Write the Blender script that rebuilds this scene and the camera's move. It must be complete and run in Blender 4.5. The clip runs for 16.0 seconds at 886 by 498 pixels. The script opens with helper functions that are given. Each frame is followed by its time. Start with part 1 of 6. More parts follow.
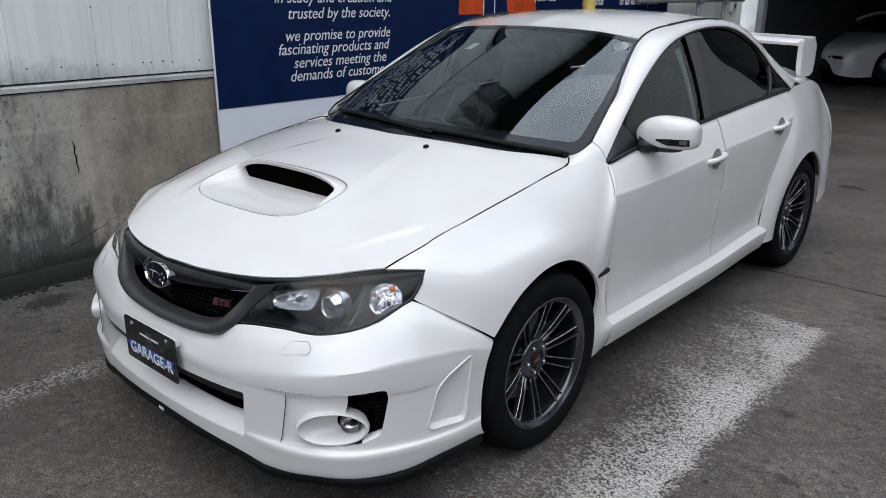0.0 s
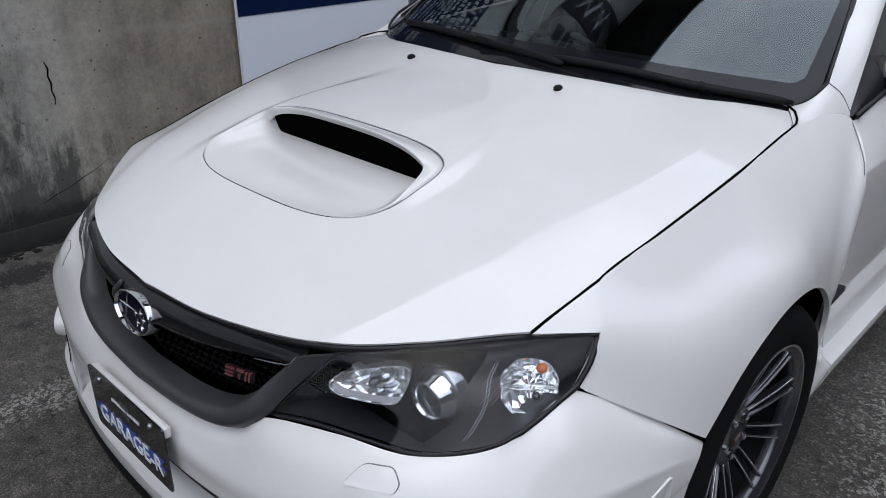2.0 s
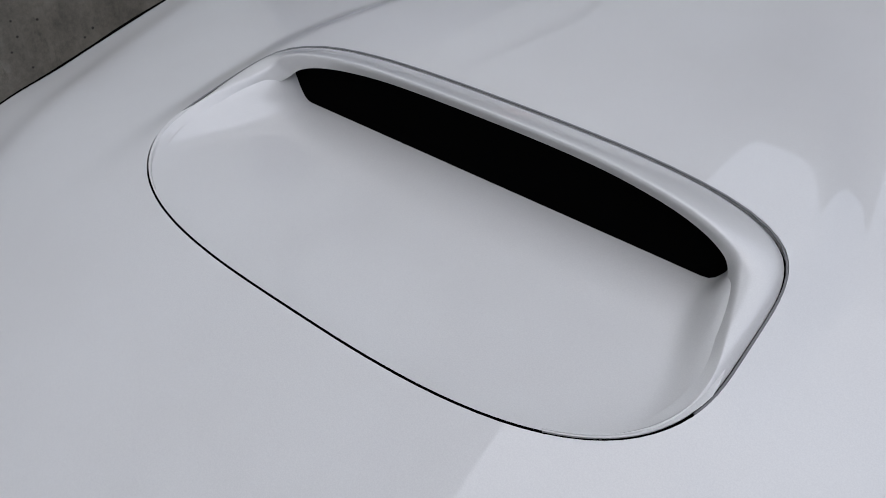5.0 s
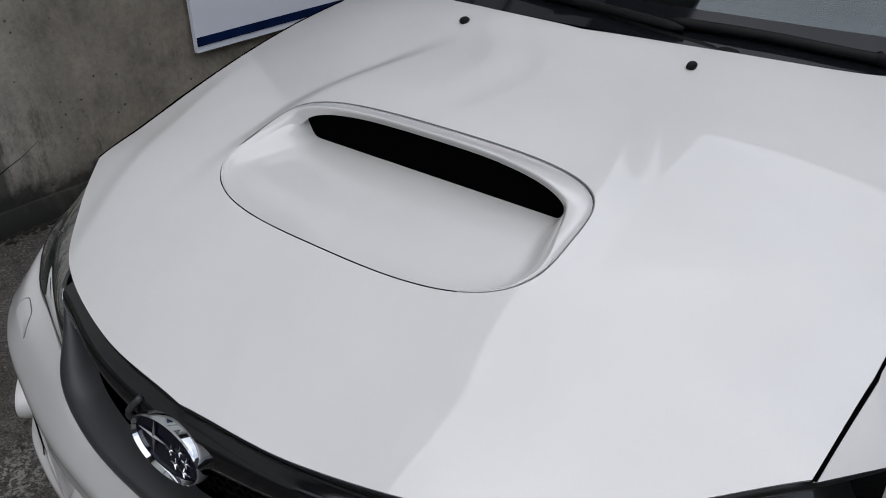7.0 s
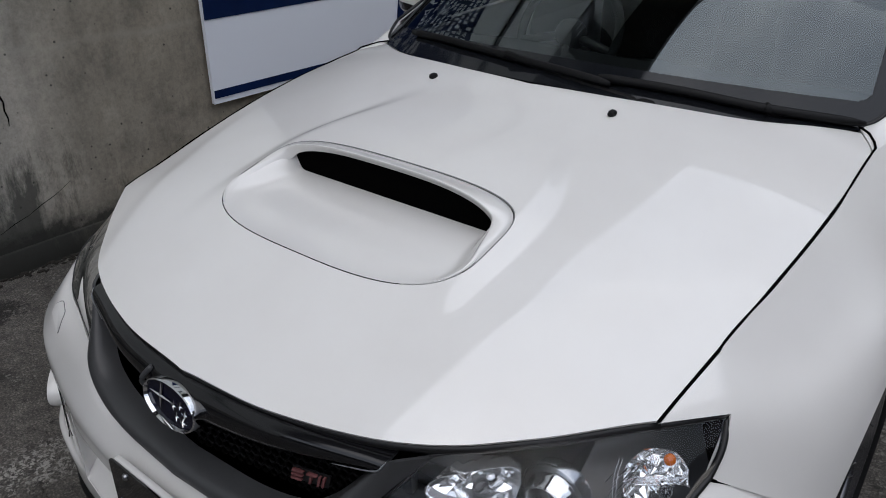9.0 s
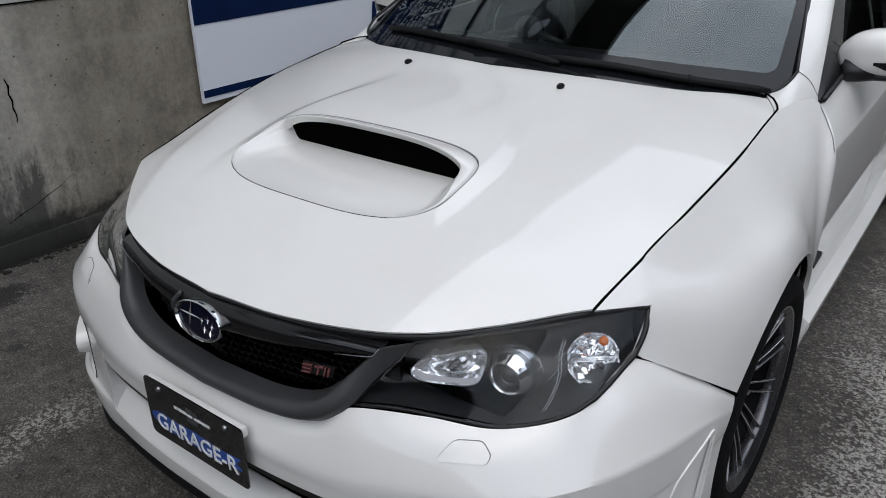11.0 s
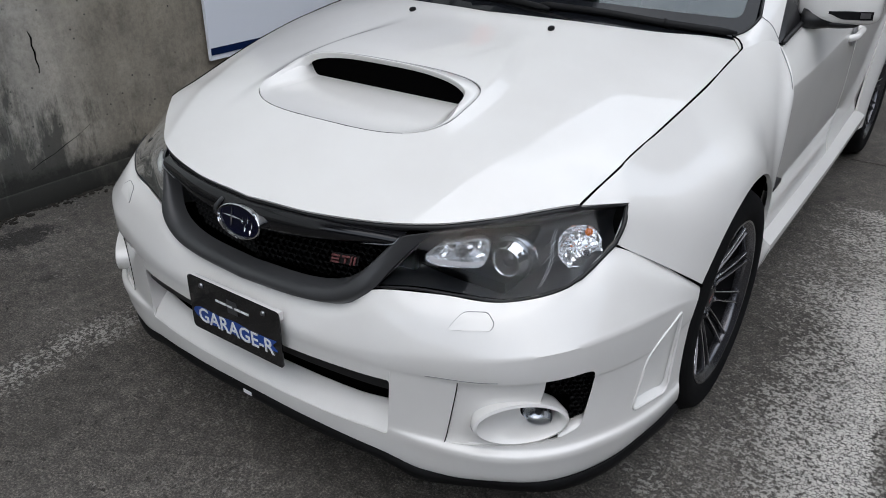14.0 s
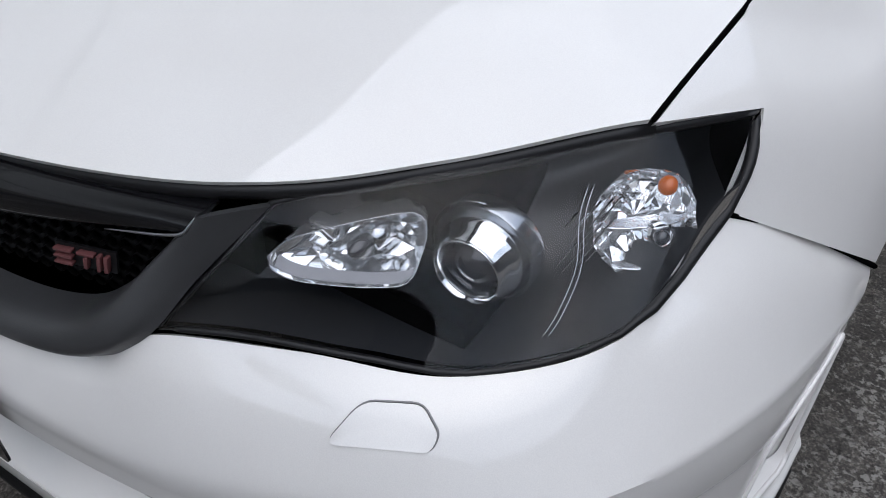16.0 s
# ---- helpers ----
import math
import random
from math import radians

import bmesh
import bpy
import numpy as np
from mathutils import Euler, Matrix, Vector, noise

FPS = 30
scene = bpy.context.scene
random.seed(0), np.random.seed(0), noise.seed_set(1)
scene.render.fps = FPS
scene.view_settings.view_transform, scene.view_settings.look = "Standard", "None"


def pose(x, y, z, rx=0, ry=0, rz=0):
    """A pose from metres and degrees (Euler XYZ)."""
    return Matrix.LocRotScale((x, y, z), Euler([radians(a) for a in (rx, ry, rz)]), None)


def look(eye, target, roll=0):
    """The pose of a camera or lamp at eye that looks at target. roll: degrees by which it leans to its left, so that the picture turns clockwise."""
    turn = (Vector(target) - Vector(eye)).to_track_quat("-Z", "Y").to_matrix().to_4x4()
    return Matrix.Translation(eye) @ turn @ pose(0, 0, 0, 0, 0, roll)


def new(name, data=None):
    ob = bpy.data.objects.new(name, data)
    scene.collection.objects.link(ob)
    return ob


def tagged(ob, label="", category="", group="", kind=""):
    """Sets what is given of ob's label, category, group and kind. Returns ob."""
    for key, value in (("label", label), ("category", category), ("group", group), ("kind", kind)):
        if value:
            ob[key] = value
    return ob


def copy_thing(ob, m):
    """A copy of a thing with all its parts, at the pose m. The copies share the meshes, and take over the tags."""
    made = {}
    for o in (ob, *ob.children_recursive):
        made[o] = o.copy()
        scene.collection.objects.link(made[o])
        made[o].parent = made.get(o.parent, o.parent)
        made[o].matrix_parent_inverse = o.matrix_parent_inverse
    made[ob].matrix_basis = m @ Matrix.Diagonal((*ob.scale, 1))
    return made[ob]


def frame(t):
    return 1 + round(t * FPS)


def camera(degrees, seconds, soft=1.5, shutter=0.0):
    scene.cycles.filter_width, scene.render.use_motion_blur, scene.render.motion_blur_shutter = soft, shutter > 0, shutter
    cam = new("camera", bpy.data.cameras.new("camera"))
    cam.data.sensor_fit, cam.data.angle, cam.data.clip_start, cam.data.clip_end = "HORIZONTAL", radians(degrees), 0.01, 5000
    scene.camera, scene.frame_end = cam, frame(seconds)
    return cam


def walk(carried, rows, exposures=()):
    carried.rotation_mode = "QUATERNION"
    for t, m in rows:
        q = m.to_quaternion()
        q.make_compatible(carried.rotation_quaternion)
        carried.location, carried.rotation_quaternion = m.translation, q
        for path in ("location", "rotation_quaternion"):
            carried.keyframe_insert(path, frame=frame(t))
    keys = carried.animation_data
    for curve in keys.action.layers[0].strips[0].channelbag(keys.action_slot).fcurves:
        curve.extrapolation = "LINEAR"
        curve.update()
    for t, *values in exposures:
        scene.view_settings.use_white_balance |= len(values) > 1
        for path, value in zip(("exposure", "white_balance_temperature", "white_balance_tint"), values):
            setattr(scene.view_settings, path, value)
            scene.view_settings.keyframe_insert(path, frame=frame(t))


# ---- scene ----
# The car stands along y with its nose at y = 0; x > 0 is its left side.
cam = camera(59.40, 16.0, soft=0.9)
# seconds, place in metres, turn in degrees
PATH = [
    (0, 2.254, -1.081, 1.553, 71.62, -0.36, 41.99),
    (0.5, 2.205, -1.018, 1.523, 70.57, -0.78, 44.30),
    (1, 1.946, -0.836, 1.495, 67.54, -1.47, 44.05),
    (1.5, 1.663, -0.693, 1.516, 64.85, -1.11, 43.39),
    (2, 1.340, -0.471, 1.442, 64.56, -0.31, 44.09),
    (2.5, 1.111, -0.340, 1.457, 61.69, 0.44, 43.01),
    (3, 0.977, -0.306, 1.468, 60.13, -0.78, 40.66),
    (3.5, 0.860, -0.254, 1.431, 59.34, -1.30, 39.25),
    (4, 0.633, -0.120, 1.343, 58.04, -1.20, 40.25),
    (4.5, 0.461, 0.002, 1.267, 56.05, -0.99, 40.90),
    (5, 0.403, 0.032, 1.269, 54.71, -2.58, 39.80),
    (5.2, 0.395, 0.035, 1.277, 54.29, -2.96, 39.47),
    (7.3, 0.810, -0.343, 1.458, 59.72, -0.02, 37.72),
    (7.5, 0.854, -0.351, 1.479, 59.83, -0.56, 38.79),
    (8, 0.933, -0.410, 1.497, 61.63, -0.16, 39.05),
    (10.5, 1.115, -0.564, 1.497, 63.89, 0.31, 38.26),
    (11, 1.207, -0.728, 1.490, 64.19, 0.34, 36.79),
    (11.5, 1.313, -0.956, 1.473, 63.66, 0.01, 35.52),
    (12, 1.371, -1.051, 1.482, 62.80, -0.68, 35.69),
    (12.5, 1.369, -1.064, 1.482, 62.44, -0.64, 35.62),
    (13, 1.370, -1.059, 1.483, 62.78, -0.56, 35.77),
    (13.5, 1.366, -1.046, 1.477, 63.04, -0.42, 35.79),
    (14, 1.341, -1.001, 1.450, 62.85, -0.20, 35.74),
    (14.5, 1.207, -0.755, 1.368, 58.42, 0.59, 36.22),
    (15, 1.039, -0.438, 1.282, 52.09, 1.04, 36.44),
    (15.2, 0.992, -0.341, 1.243, 50.77, 1.63, 35.55),
    (15.5, 0.940, -0.224, 1.181, 50.28, 2.22, 35.57),
    (16, 0.857, -0.171, 1.112, 50.40, -0.11, 33.04),
]
EXPOSURES = [(0, .42, 6280, 11), (1, .37, 6250, 11), (1.5, .29, 6220, 12), (2, .15, 6140, 12), (2.5, .15, 6060, 13), (3, -.02, 6050, 13), (3.5, -.15, 6070, 13), (4, -.25, 6090, 12), (4.5, -.32, 6140, 13), (5, -.36, 6190, 13),
             (7.5, -.16, 6390, 12), (8.2, -.16, 6390, 12), (10.5, .10, 6360, 11), (11.5, .13, 6390, 10), (12, .27, 6400, 10), (14, .29, 6370, 10), (14.5, .26, 6330, 11), (15, .25, 6290, 11), (16, .15, 6220, 12)]
walk(cam, [(t, pose(x, y, z, rx, ry, rz)) for t, x, y, z, rx, ry, rz in PATH], EXPOSURES)

from mathutils.bvhtree import BVHTree

# ---- light ----
world = bpy.data.worlds.new("overcast_sky")
scene.world = world
world.use_nodes = True
wn, wl = world.node_tree.nodes, world.node_tree.links
wn.clear()
w_out = wn.new("ShaderNodeOutputWorld")
w_bg = wn.new("ShaderNodeBackground")
w_sky = wn.new("ShaderNodeTexSky")
w_sky.sky_type, w_sky.sun_disc = "NISHITA", False
w_sky.sun_elevation, w_sky.sun_rotation = radians(65), radians(170)
w_sky.air_density, w_sky.dust_density = 1.0, 4.0
w_co = wn.new("ShaderNodeTexCoord")
w_no = wn.new("ShaderNodeTexNoise")
w_no.inputs["Scale"].default_value, w_no.inputs["Detail"].default_value = 3.2, 6
w_ra = wn.new("ShaderNodeValToRGB")
w_ra.color_ramp.elements[0].position, w_ra.color_ramp.elements[0].color = 0.34, (4.6, 5.2, 6.2, 1)
w_ra.color_ramp.elements[1].position, w_ra.color_ramp.elements[1].color = 0.68, (9.6, 9.9, 10.4, 1)
w_mx = wn.new("ShaderNodeMix")
w_mx.data_type = "RGBA"
w_mx.inputs[0].default_value = 0.82
wl.new(w_co.outputs["Generated"], w_no.inputs["Vector"])
wl.new(w_no.outputs["Fac"], w_ra.inputs["Fac"])
wl.new(w_sky.outputs["Color"], w_mx.inputs[6])
wl.new(w_ra.outputs["Color"], w_mx.inputs[7])
wl.new(w_mx.outputs[2], w_bg.inputs["Color"])
w_bg.inputs["Strength"].default_value = 0.162
wl.new(w_bg.outputs["Background"], w_out.inputs["Surface"])
sun = new("sun", bpy.data.lights.new("sun", "SUN"))
sun.data.energy, sun.data.angle, sun.data.color = 0.75, radians(85), (1.0, 0.97, 0.93)
sun.matrix_world = look((1.6, -0.6, 9), (0, 1, 0))
scene.view_settings.exposure = 0.0


# ---- materials ----
def mat(name, color, rough=0.5, metal=0.0, coat=0.0, spec=0.5):
    m = bpy.data.materials.new(name)
    m.use_nodes = True
    b = m.node_tree.nodes["Principled BSDF"]
    b.inputs["Base Color"].default_value = (*color, 1)
    b.inputs["Roughness"].default_value, b.inputs["Metallic"].default_value = rough, metal
    b.inputs["Coat Weight"].default_value, b.inputs["Coat Roughness"].default_value = coat, 0.03
    b.inputs["Specular IOR Level"].default_value = spec
    return m


def bsdf(m):
    return m.node_tree.nodes["Principled BSDF"]


def nd(m, kind, **values):
    n = m.node_tree.nodes.new("ShaderNode" + kind)
    for key, value in values.items():
        n.inputs[key].default_value = value
    return n


def link(m, a, b):
    m.node_tree.links.new(a, b)


def noise_tex(m, scale, detail=4.0, rough=0.55, stretch=(1, 1, 1)):
    co = nd(m, "TexCoord")
    mp = nd(m, "Mapping", Scale=stretch)
    n = nd(m, "TexNoise", Scale=scale, Detail=detail, Roughness=rough)
    link(m, co.outputs["Object"], mp.inputs["Vector"])
    link(m, mp.outputs["Vector"], n.inputs["Vector"])
    return n


def ramp(m, source, stops):
    r = nd(m, "ValToRGB")
    e = r.color_ramp.elements
    while len(e) < len(stops):
        e.new(0.5)
    for el, (p, c) in zip(e, stops):
        el.position, el.color = p, (*c, 1) if len(c) == 3 else c
    link(m, source, r.inputs["Fac"])
    return r


def mix(m, fac, a, b, kind="MIX"):
    x = nd(m, "Mix")
    x.data_type, x.blend_type = "RGBA", kind
    for value, socket in ((fac, 0), (a, 6), (b, 7)):
        if isinstance(value, (int, float)):
            x.inputs[socket].default_value = value
        elif isinstance(value, tuple):
            x.inputs[socket].default_value = (*value, 1)
        else:
            link(m, value, x.inputs[socket])
    return x.outputs[2]


def maths(m, op, a, b=0.0, clamp=False):
    n = nd(m, "Math")
    n.operation, n.use_clamp = op, clamp
    for value, i in ((a, 0), (b, 1)):
        if isinstance(value, (int, float)):
            n.inputs[i].default_value = value
        else:
            link(m, value, n.inputs[i])
    return n.outputs[0]


def bump(m, height, strength=0.3, distance=0.01):
    b = nd(m, "Bump", Strength=strength, Distance=distance)
    link(m, height, b.inputs["Height"])
    link(m, b.outputs["Normal"], bsdf(m).inputs["Normal"])


def pearl_paint():
    m = mat("white_pearl_paint", (0.80, 0.80, 0.78), 0.45, 0.05, 1.0, 0.25)
    n = noise_tex(m, 900, 2)
    c = ramp(m, n.outputs["Fac"], [(0.3, (0.745, 0.735, 0.715)), (0.7, (0.80, 0.79, 0.765))])
    film = noise_tex(m, 5, 6, 0.6)
    dust = ramp(m, film.outputs["Fac"], [(0.35, (0.965, 0.96, 0.955)), (0.65, (1.0, 1.0, 1.0))])
    link(m, mix(m, 1.0, c.outputs["Color"], dust.outputs["Color"], "MULTIPLY"), bsdf(m).inputs["Base Color"])
    bsdf(m).inputs["Coat IOR"].default_value = 1.6
    bsdf(m).inputs["Coat Roughness"].default_value = 0.015
    return m


def grained(name, color, rough, depth=0.2, scale=600, spec=0.4):
    m = mat(name, color, rough, spec=spec)
    n = noise_tex(m, scale, 2)
    bump(m, n.outputs["Fac"], depth, 0.001)
    d = noise_tex(m, 6, 5)
    c = ramp(m, d.outputs["Fac"], [(0.3, tuple(v * 0.8 for v in color)), (0.75, tuple(min(1, v * 1.25) for v in color))])
    link(m, c.outputs["Color"], bsdf(m).inputs["Base Color"])
    return m


def clear(name, tint, ior=1.5, tinted=(1, 1, 1), rough=0.0):
    """A thin pane: what lies behind shows through it, with a gloss on top."""
    m = bpy.data.materials.new(name)
    m.use_nodes = True
    m.node_tree.nodes.clear()
    out = nd(m, "OutputMaterial")
    tr, gl, fr, mx = nd(m, "BsdfTransparent"), nd(m, "BsdfGlossy", Roughness=rough), nd(m, "Fresnel", IOR=ior), nd(m, "MixShader")
    tr.inputs["Color"].default_value = (*tint, 1)
    gl.inputs["Color"].default_value = (*tinted, 1)
    link(m, fr.outputs[0], mx.inputs[0])
    link(m, tr.outputs[0], mx.inputs[1])
    link(m, gl.outputs[0], mx.inputs[2])
    link(m, mx.outputs[0], out.inputs["Surface"])
    return m


PAINT = pearl_paint()
BLACK_PLASTIC = grained("black_plastic", (0.009, 0.009, 0.010), 0.42)
GREY_PLASTIC = grained("dark_grey_plastic", (0.045, 0.046, 0.048), 0.34)
GLOSS_BLACK = mat("gloss_black", (0.006, 0.006, 0.007), 0.06, coat=0.5)
# near black without gloss: dark joints, and shade painted into openings
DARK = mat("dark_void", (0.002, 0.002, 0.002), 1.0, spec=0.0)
RUBBER = grained("tyre_rubber", (0.009, 0.009, 0.0095), 0.85, 0.3, 300, 0.06)
ALLOY = grained("gunmetal_alloy", (0.11, 0.11, 0.118), 0.22, 0.05, 800)
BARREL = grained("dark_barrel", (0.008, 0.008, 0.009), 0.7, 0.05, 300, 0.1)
LIP_BLACK = grained("matt_lip_black", (0.0035, 0.0035, 0.004), 0.55, 0.2, 400, 0.2)
bsdf(ALLOY).inputs["Metallic"].default_value = 0.85
CHROME = mat("chrome", (0.78, 0.79, 0.8), 0.06, 1.0)
SATIN = mat("satin_metal", (0.35, 0.36, 0.38), 0.28, 1.0)
IRON = grained("brake_iron", (0.16, 0.15, 0.14), 0.5, 0.2, 200)
bsdf(IRON).inputs["Metallic"].default_value = 0.7
GLASS = clear("windscreen_glass", (0.60, 0.66, 0.64), 1.88, (.88, .97, 1.0))
TINT = clear("tinted_glass", (0.12, 0.13, 0.13), 1.4)
SIDE_GLASS = clear("green_side_glass", (0.62, 0.69, 0.66), 1.5)
LENS = clear("headlight_lens", (0.95, 0.96, 0.97), 1.33)
AMBER = mat("amber_bulb", (0.55, 0.12, 0.01), 0.12, coat=0.6)
RED = grained("red_badge", (0.16, 0.062, 0.062), 0.25)
NAVY_ENAMEL = mat("blue_enamel", (0.004, 0.0045, 0.015), 0.10, spec=0.4)
WHITE = mat("white_letters", (0.80, 0.81, 0.82), 0.5)
FABRIC = grained("seat_fabric", (0.02, 0.021, 0.024), 0.85, 0.4, 250)
SEAM_SHADE_GREY = mat("seam_shade_grey", (0.20, 0.20, 0.20), 0.5)
FRIT = mat("ceramic_frit", (0.008, 0.009, 0.011), 0.08, spec=0.28)
TURN_LENS = mat("smoked_turn_lens", (0.010, 0.010, 0.012), 0.12, spec=0.25)
LIGHT_TRIM = grained("light_trim", (0.32, 0.33, 0.33), 0.7)


# ---- shapes ----
def spl(points, n):
    """n points, evenly in parameter, on a smooth curve through the given ones."""
    p = [Vector(q) for q in points]
    if len(p) == 2:
        return [p[0].lerp(p[1], i / (n - 1)) for i in range(n)]
    p = [2 * p[0] - p[1], *p, 2 * p[-1] - p[-2]]
    out, last = [], len(p) - 3
    for i in range(n):
        f = i / (n - 1) * last
        k = min(int(f), last - 1)
        t = f - k
        a, b, c, d = p[k:k + 4]
        out.append(0.5 * (2 * b + (c - a) * t + (2 * a - 5 * b + 4 * c - d) * t * t + (3 * b - a - 3 * c + d) * t ** 3))
    return out


def tight(points, n):
    """As spl, but for unevenly spaced points, with no overshoot; n points, evenly shared between the gaps."""
    p = [Vector(q) for q in points]
    p = [2 * p[0] - p[1], *p, 2 * p[-1] - p[-2]]
    ts = [0.0]
    for a, b in zip(p, p[1:]):
        ts.append(ts[-1] + max((b - a).length, 1e-6) ** 0.5)
    out, last = [], len(p) - 3
    for i in range(n):
        f = i / (n - 1) * last
        k = min(int(f), last - 1)
        t0, t1, t2, t3 = ts[k:k + 4]
        t = t1 + (t2 - t1) * (f - k)
        a, b, c, d = p[k:k + 4]
        a1 = ((t1 - t) * a + (t - t0) * b) / (t1 - t0)
        a2 = ((t2 - t) * b + (t - t1) * c) / (t2 - t1)
        a3 = ((t3 - t) * c + (t - t2) * d) / (t3 - t2)
        b1 = ((t2 - t) * a1 + (t - t0) * a2) / (t2 - t0)
        b2 = ((t3 - t) * a2 + (t - t1) * a3) / (t3 - t1)
        out.append(((t2 - t) * b1 + (t - t1) * b2) / (t2 - t1))
    return out


def curve1(points):
    """A smooth function of one number through (x, value) pairs."""
    xs, ys = [q[0] for q in points], [q[1] for q in points]
    n = len(xs)
    s = [(ys[min(i + 1, n - 1)] - ys[max(i - 1, 0)]) / (xs[min(i + 1, n - 1)] - xs[max(i - 1, 0)]) for i in range(n)]

    def value(x):
        if x <= xs[0]:
            return ys[0] + s[0] * (x - xs[0])
        if x >= xs[-1]:
            return ys[-1] + s[-1] * (x - xs[-1])
        k = max(i for i in range(n - 1) if xs[i] <= x)
        h = xs[k + 1] - xs[k]
        t = (x - xs[k]) / h
        return ((2 * t ** 3 - 3 * t * t + 1) * ys[k] + (t ** 3 - 2 * t * t + t) * h * s[k]
                + (3 * t * t - 2 * t ** 3) * ys[k + 1] + (t ** 3 - t * t) * h * s[k + 1])
    return value


def smooth(a, b, x):
    t = max(0.0, min(1.0, (x - a) / (b - a)))
    return t * t * (3 - 2 * t)


def loft(curves, nu, nv, along=spl):
    cs = [spl(c, nu) for c in curves]
    cols = [along([c[i] for c in cs], nv) for i in range(nu)]
    return [[cols[i][j] for i in range(nu)] for j in range(nv)]


def grid(rows, side=1, bm=None, flip=False):
    """A sheet through rows of points; side -1 mirrors it to the other half of the car."""
    bm = bm or bmesh.new()
    vs = [[bm.verts.new((side * p[0], p[1], p[2])) for p in r] for r in rows]
    for a, b in zip(vs, vs[1:]):
        for i in range(len(a) - 1):
            q = [a[i], a[i + 1], b[i + 1], b[i]]
            if (side < 0) != flip:
                q.reverse()
            bm.faces.new(q)
    return bm


def thick(bm, t):
    """Gives a sheet thickness on its inner side, away from what faces out of the car."""
    bmesh.ops.remove_doubles(bm, verts=bm.verts, dist=1e-5)
    bmesh.ops.recalc_face_normals(bm, faces=bm.faces)
    out = 0.0
    for f in bm.faces:
        c = f.calc_center_median()
        out += f.calc_area() * f.normal.dot(c - Vector((0, max(0.9, min(3.6, c.y)), 0.55)))
    if out < 0:
        bmesh.ops.reverse_faces(bm, faces=bm.faces)
    bm.normal_update()
    faces, edges = list(bm.faces), [e for e in bm.edges if e.is_boundary]
    inner = {v: bm.verts.new(v.co - v.normal * t) for v in list(bm.verts)}
    for f in faces:
        bm.faces.new([inner[v] for v in reversed(f.verts)])
    for e in edges:
        loop = e.link_loops[0]
        a, b = loop.vert, loop.link_loop_next.vert
        bm.faces.new((b, a, inner[a], inner[b]))
    bm.normal_update()
    return bm


def box(x0, x1, y0, y1, z0, z1, bm=None, bevel=0.0, m=None):
    bm = bm or bmesh.new()
    r = bmesh.ops.create_cube(bm, size=1.0)
    t = Matrix.Translation(((x0 + x1) / 2, (y0 + y1) / 2, (z0 + z1) / 2)) @ Matrix.Diagonal((x1 - x0, y1 - y0, z1 - z0, 1))
    bmesh.ops.transform(bm, matrix=(m or Matrix()) @ t, verts=r["verts"])
    if bevel:
        es = {e for v in r["verts"] for e in v.link_edges}
        bmesh.ops.bevel(bm, geom=list(es), offset=bevel, segments=2, affect="EDGES", profile=0.5)
    return bm


def tube(points, r, n=10, bm=None, closed=False, flat=1.0):
    """A round bar along a path."""
    bm = bm or bmesh.new()
    pts = [Vector(p) for p in points]
    rings = []
    for i, p in enumerate(pts):
        a, b = (pts[i - 1], pts[(i + 1) % len(pts)]) if closed else (pts[max(i - 1, 0)], pts[min(i + 1, len(pts) - 1)])
        d = (b - a).normalized()
        s = d.cross(Vector((0, 0, 1)) if abs(d.z) < 0.95 else Vector((1, 0, 0))).normalized()
        u = s.cross(d)
        rr = r[i] if isinstance(r, (list, tuple)) else r
        rings.append([bm.verts.new(p + rr * (math.cos(k * math.tau / n) * s + flat * math.sin(k * math.tau / n) * u)) for k in range(n)])
    for i in range(len(rings) if closed else len(rings) - 1):
        a, b = rings[i], rings[(i + 1) % len(rings)]
        for k in range(n):
            bm.faces.new((a[k], a[(k + 1) % n], b[(k + 1) % n], b[k]))
    if not closed:
        bm.faces.new(list(reversed(rings[0])))
        bm.faces.new(rings[-1])
    return bm


def lathe(profile, n=48, axis="X", bm=None, closed=True):
    """Turns (radius, along) pairs round an axis."""
    bm = bm or bmesh.new()
    rings = []
    for k in range(n):
        a = k * math.tau / n
        c, s = math.cos(a), math.sin(a)
        rings.append([bm.verts.new((h, r * c, r * s) if axis == "X" else (r * c, h, r * s) if axis == "Y" else (r * c, r * s, h)) for r, h in profile])
    m = len(profile)
    for k in range(n):
        a, b = rings[k], rings[(k + 1) % n]
        for i in range(m if closed else m - 1):
            bm.faces.new((a[i], a[(i + 1) % m], b[(i + 1) % m], b[i]))
    bmesh.ops.remove_doubles(bm, verts=bm.verts, dist=1e-6)
    bmesh.ops.recalc_face_normals(bm, faces=bm.faces)
    return bm


def prism(outline, d0, d1, axis="Y", bm=None, shear=0.0):
    """Extrudes an outline (pairs in the plane across the axis) from d0 to d1."""
    bm = bm or bmesh.new()
    def at(a, b, d):
        return (a, d, b) if axis == "Y" else (d, a, b) if axis == "X" else (a, b, d)
    lo = [bm.verts.new(at(a, b, d0)) for a, b in outline]
    hi = [bm.verts.new(at(a, b, d1)) for a, b in outline]
    bm.faces.new(lo)
    bm.faces.new(list(reversed(hi)))
    for i in range(len(lo)):
        j = (i + 1) % len(lo)
        bm.faces.new((lo[j], lo[i], hi[i], hi[j]))
    bmesh.ops.recalc_face_normals(bm, faces=bm.faces)
    return bm


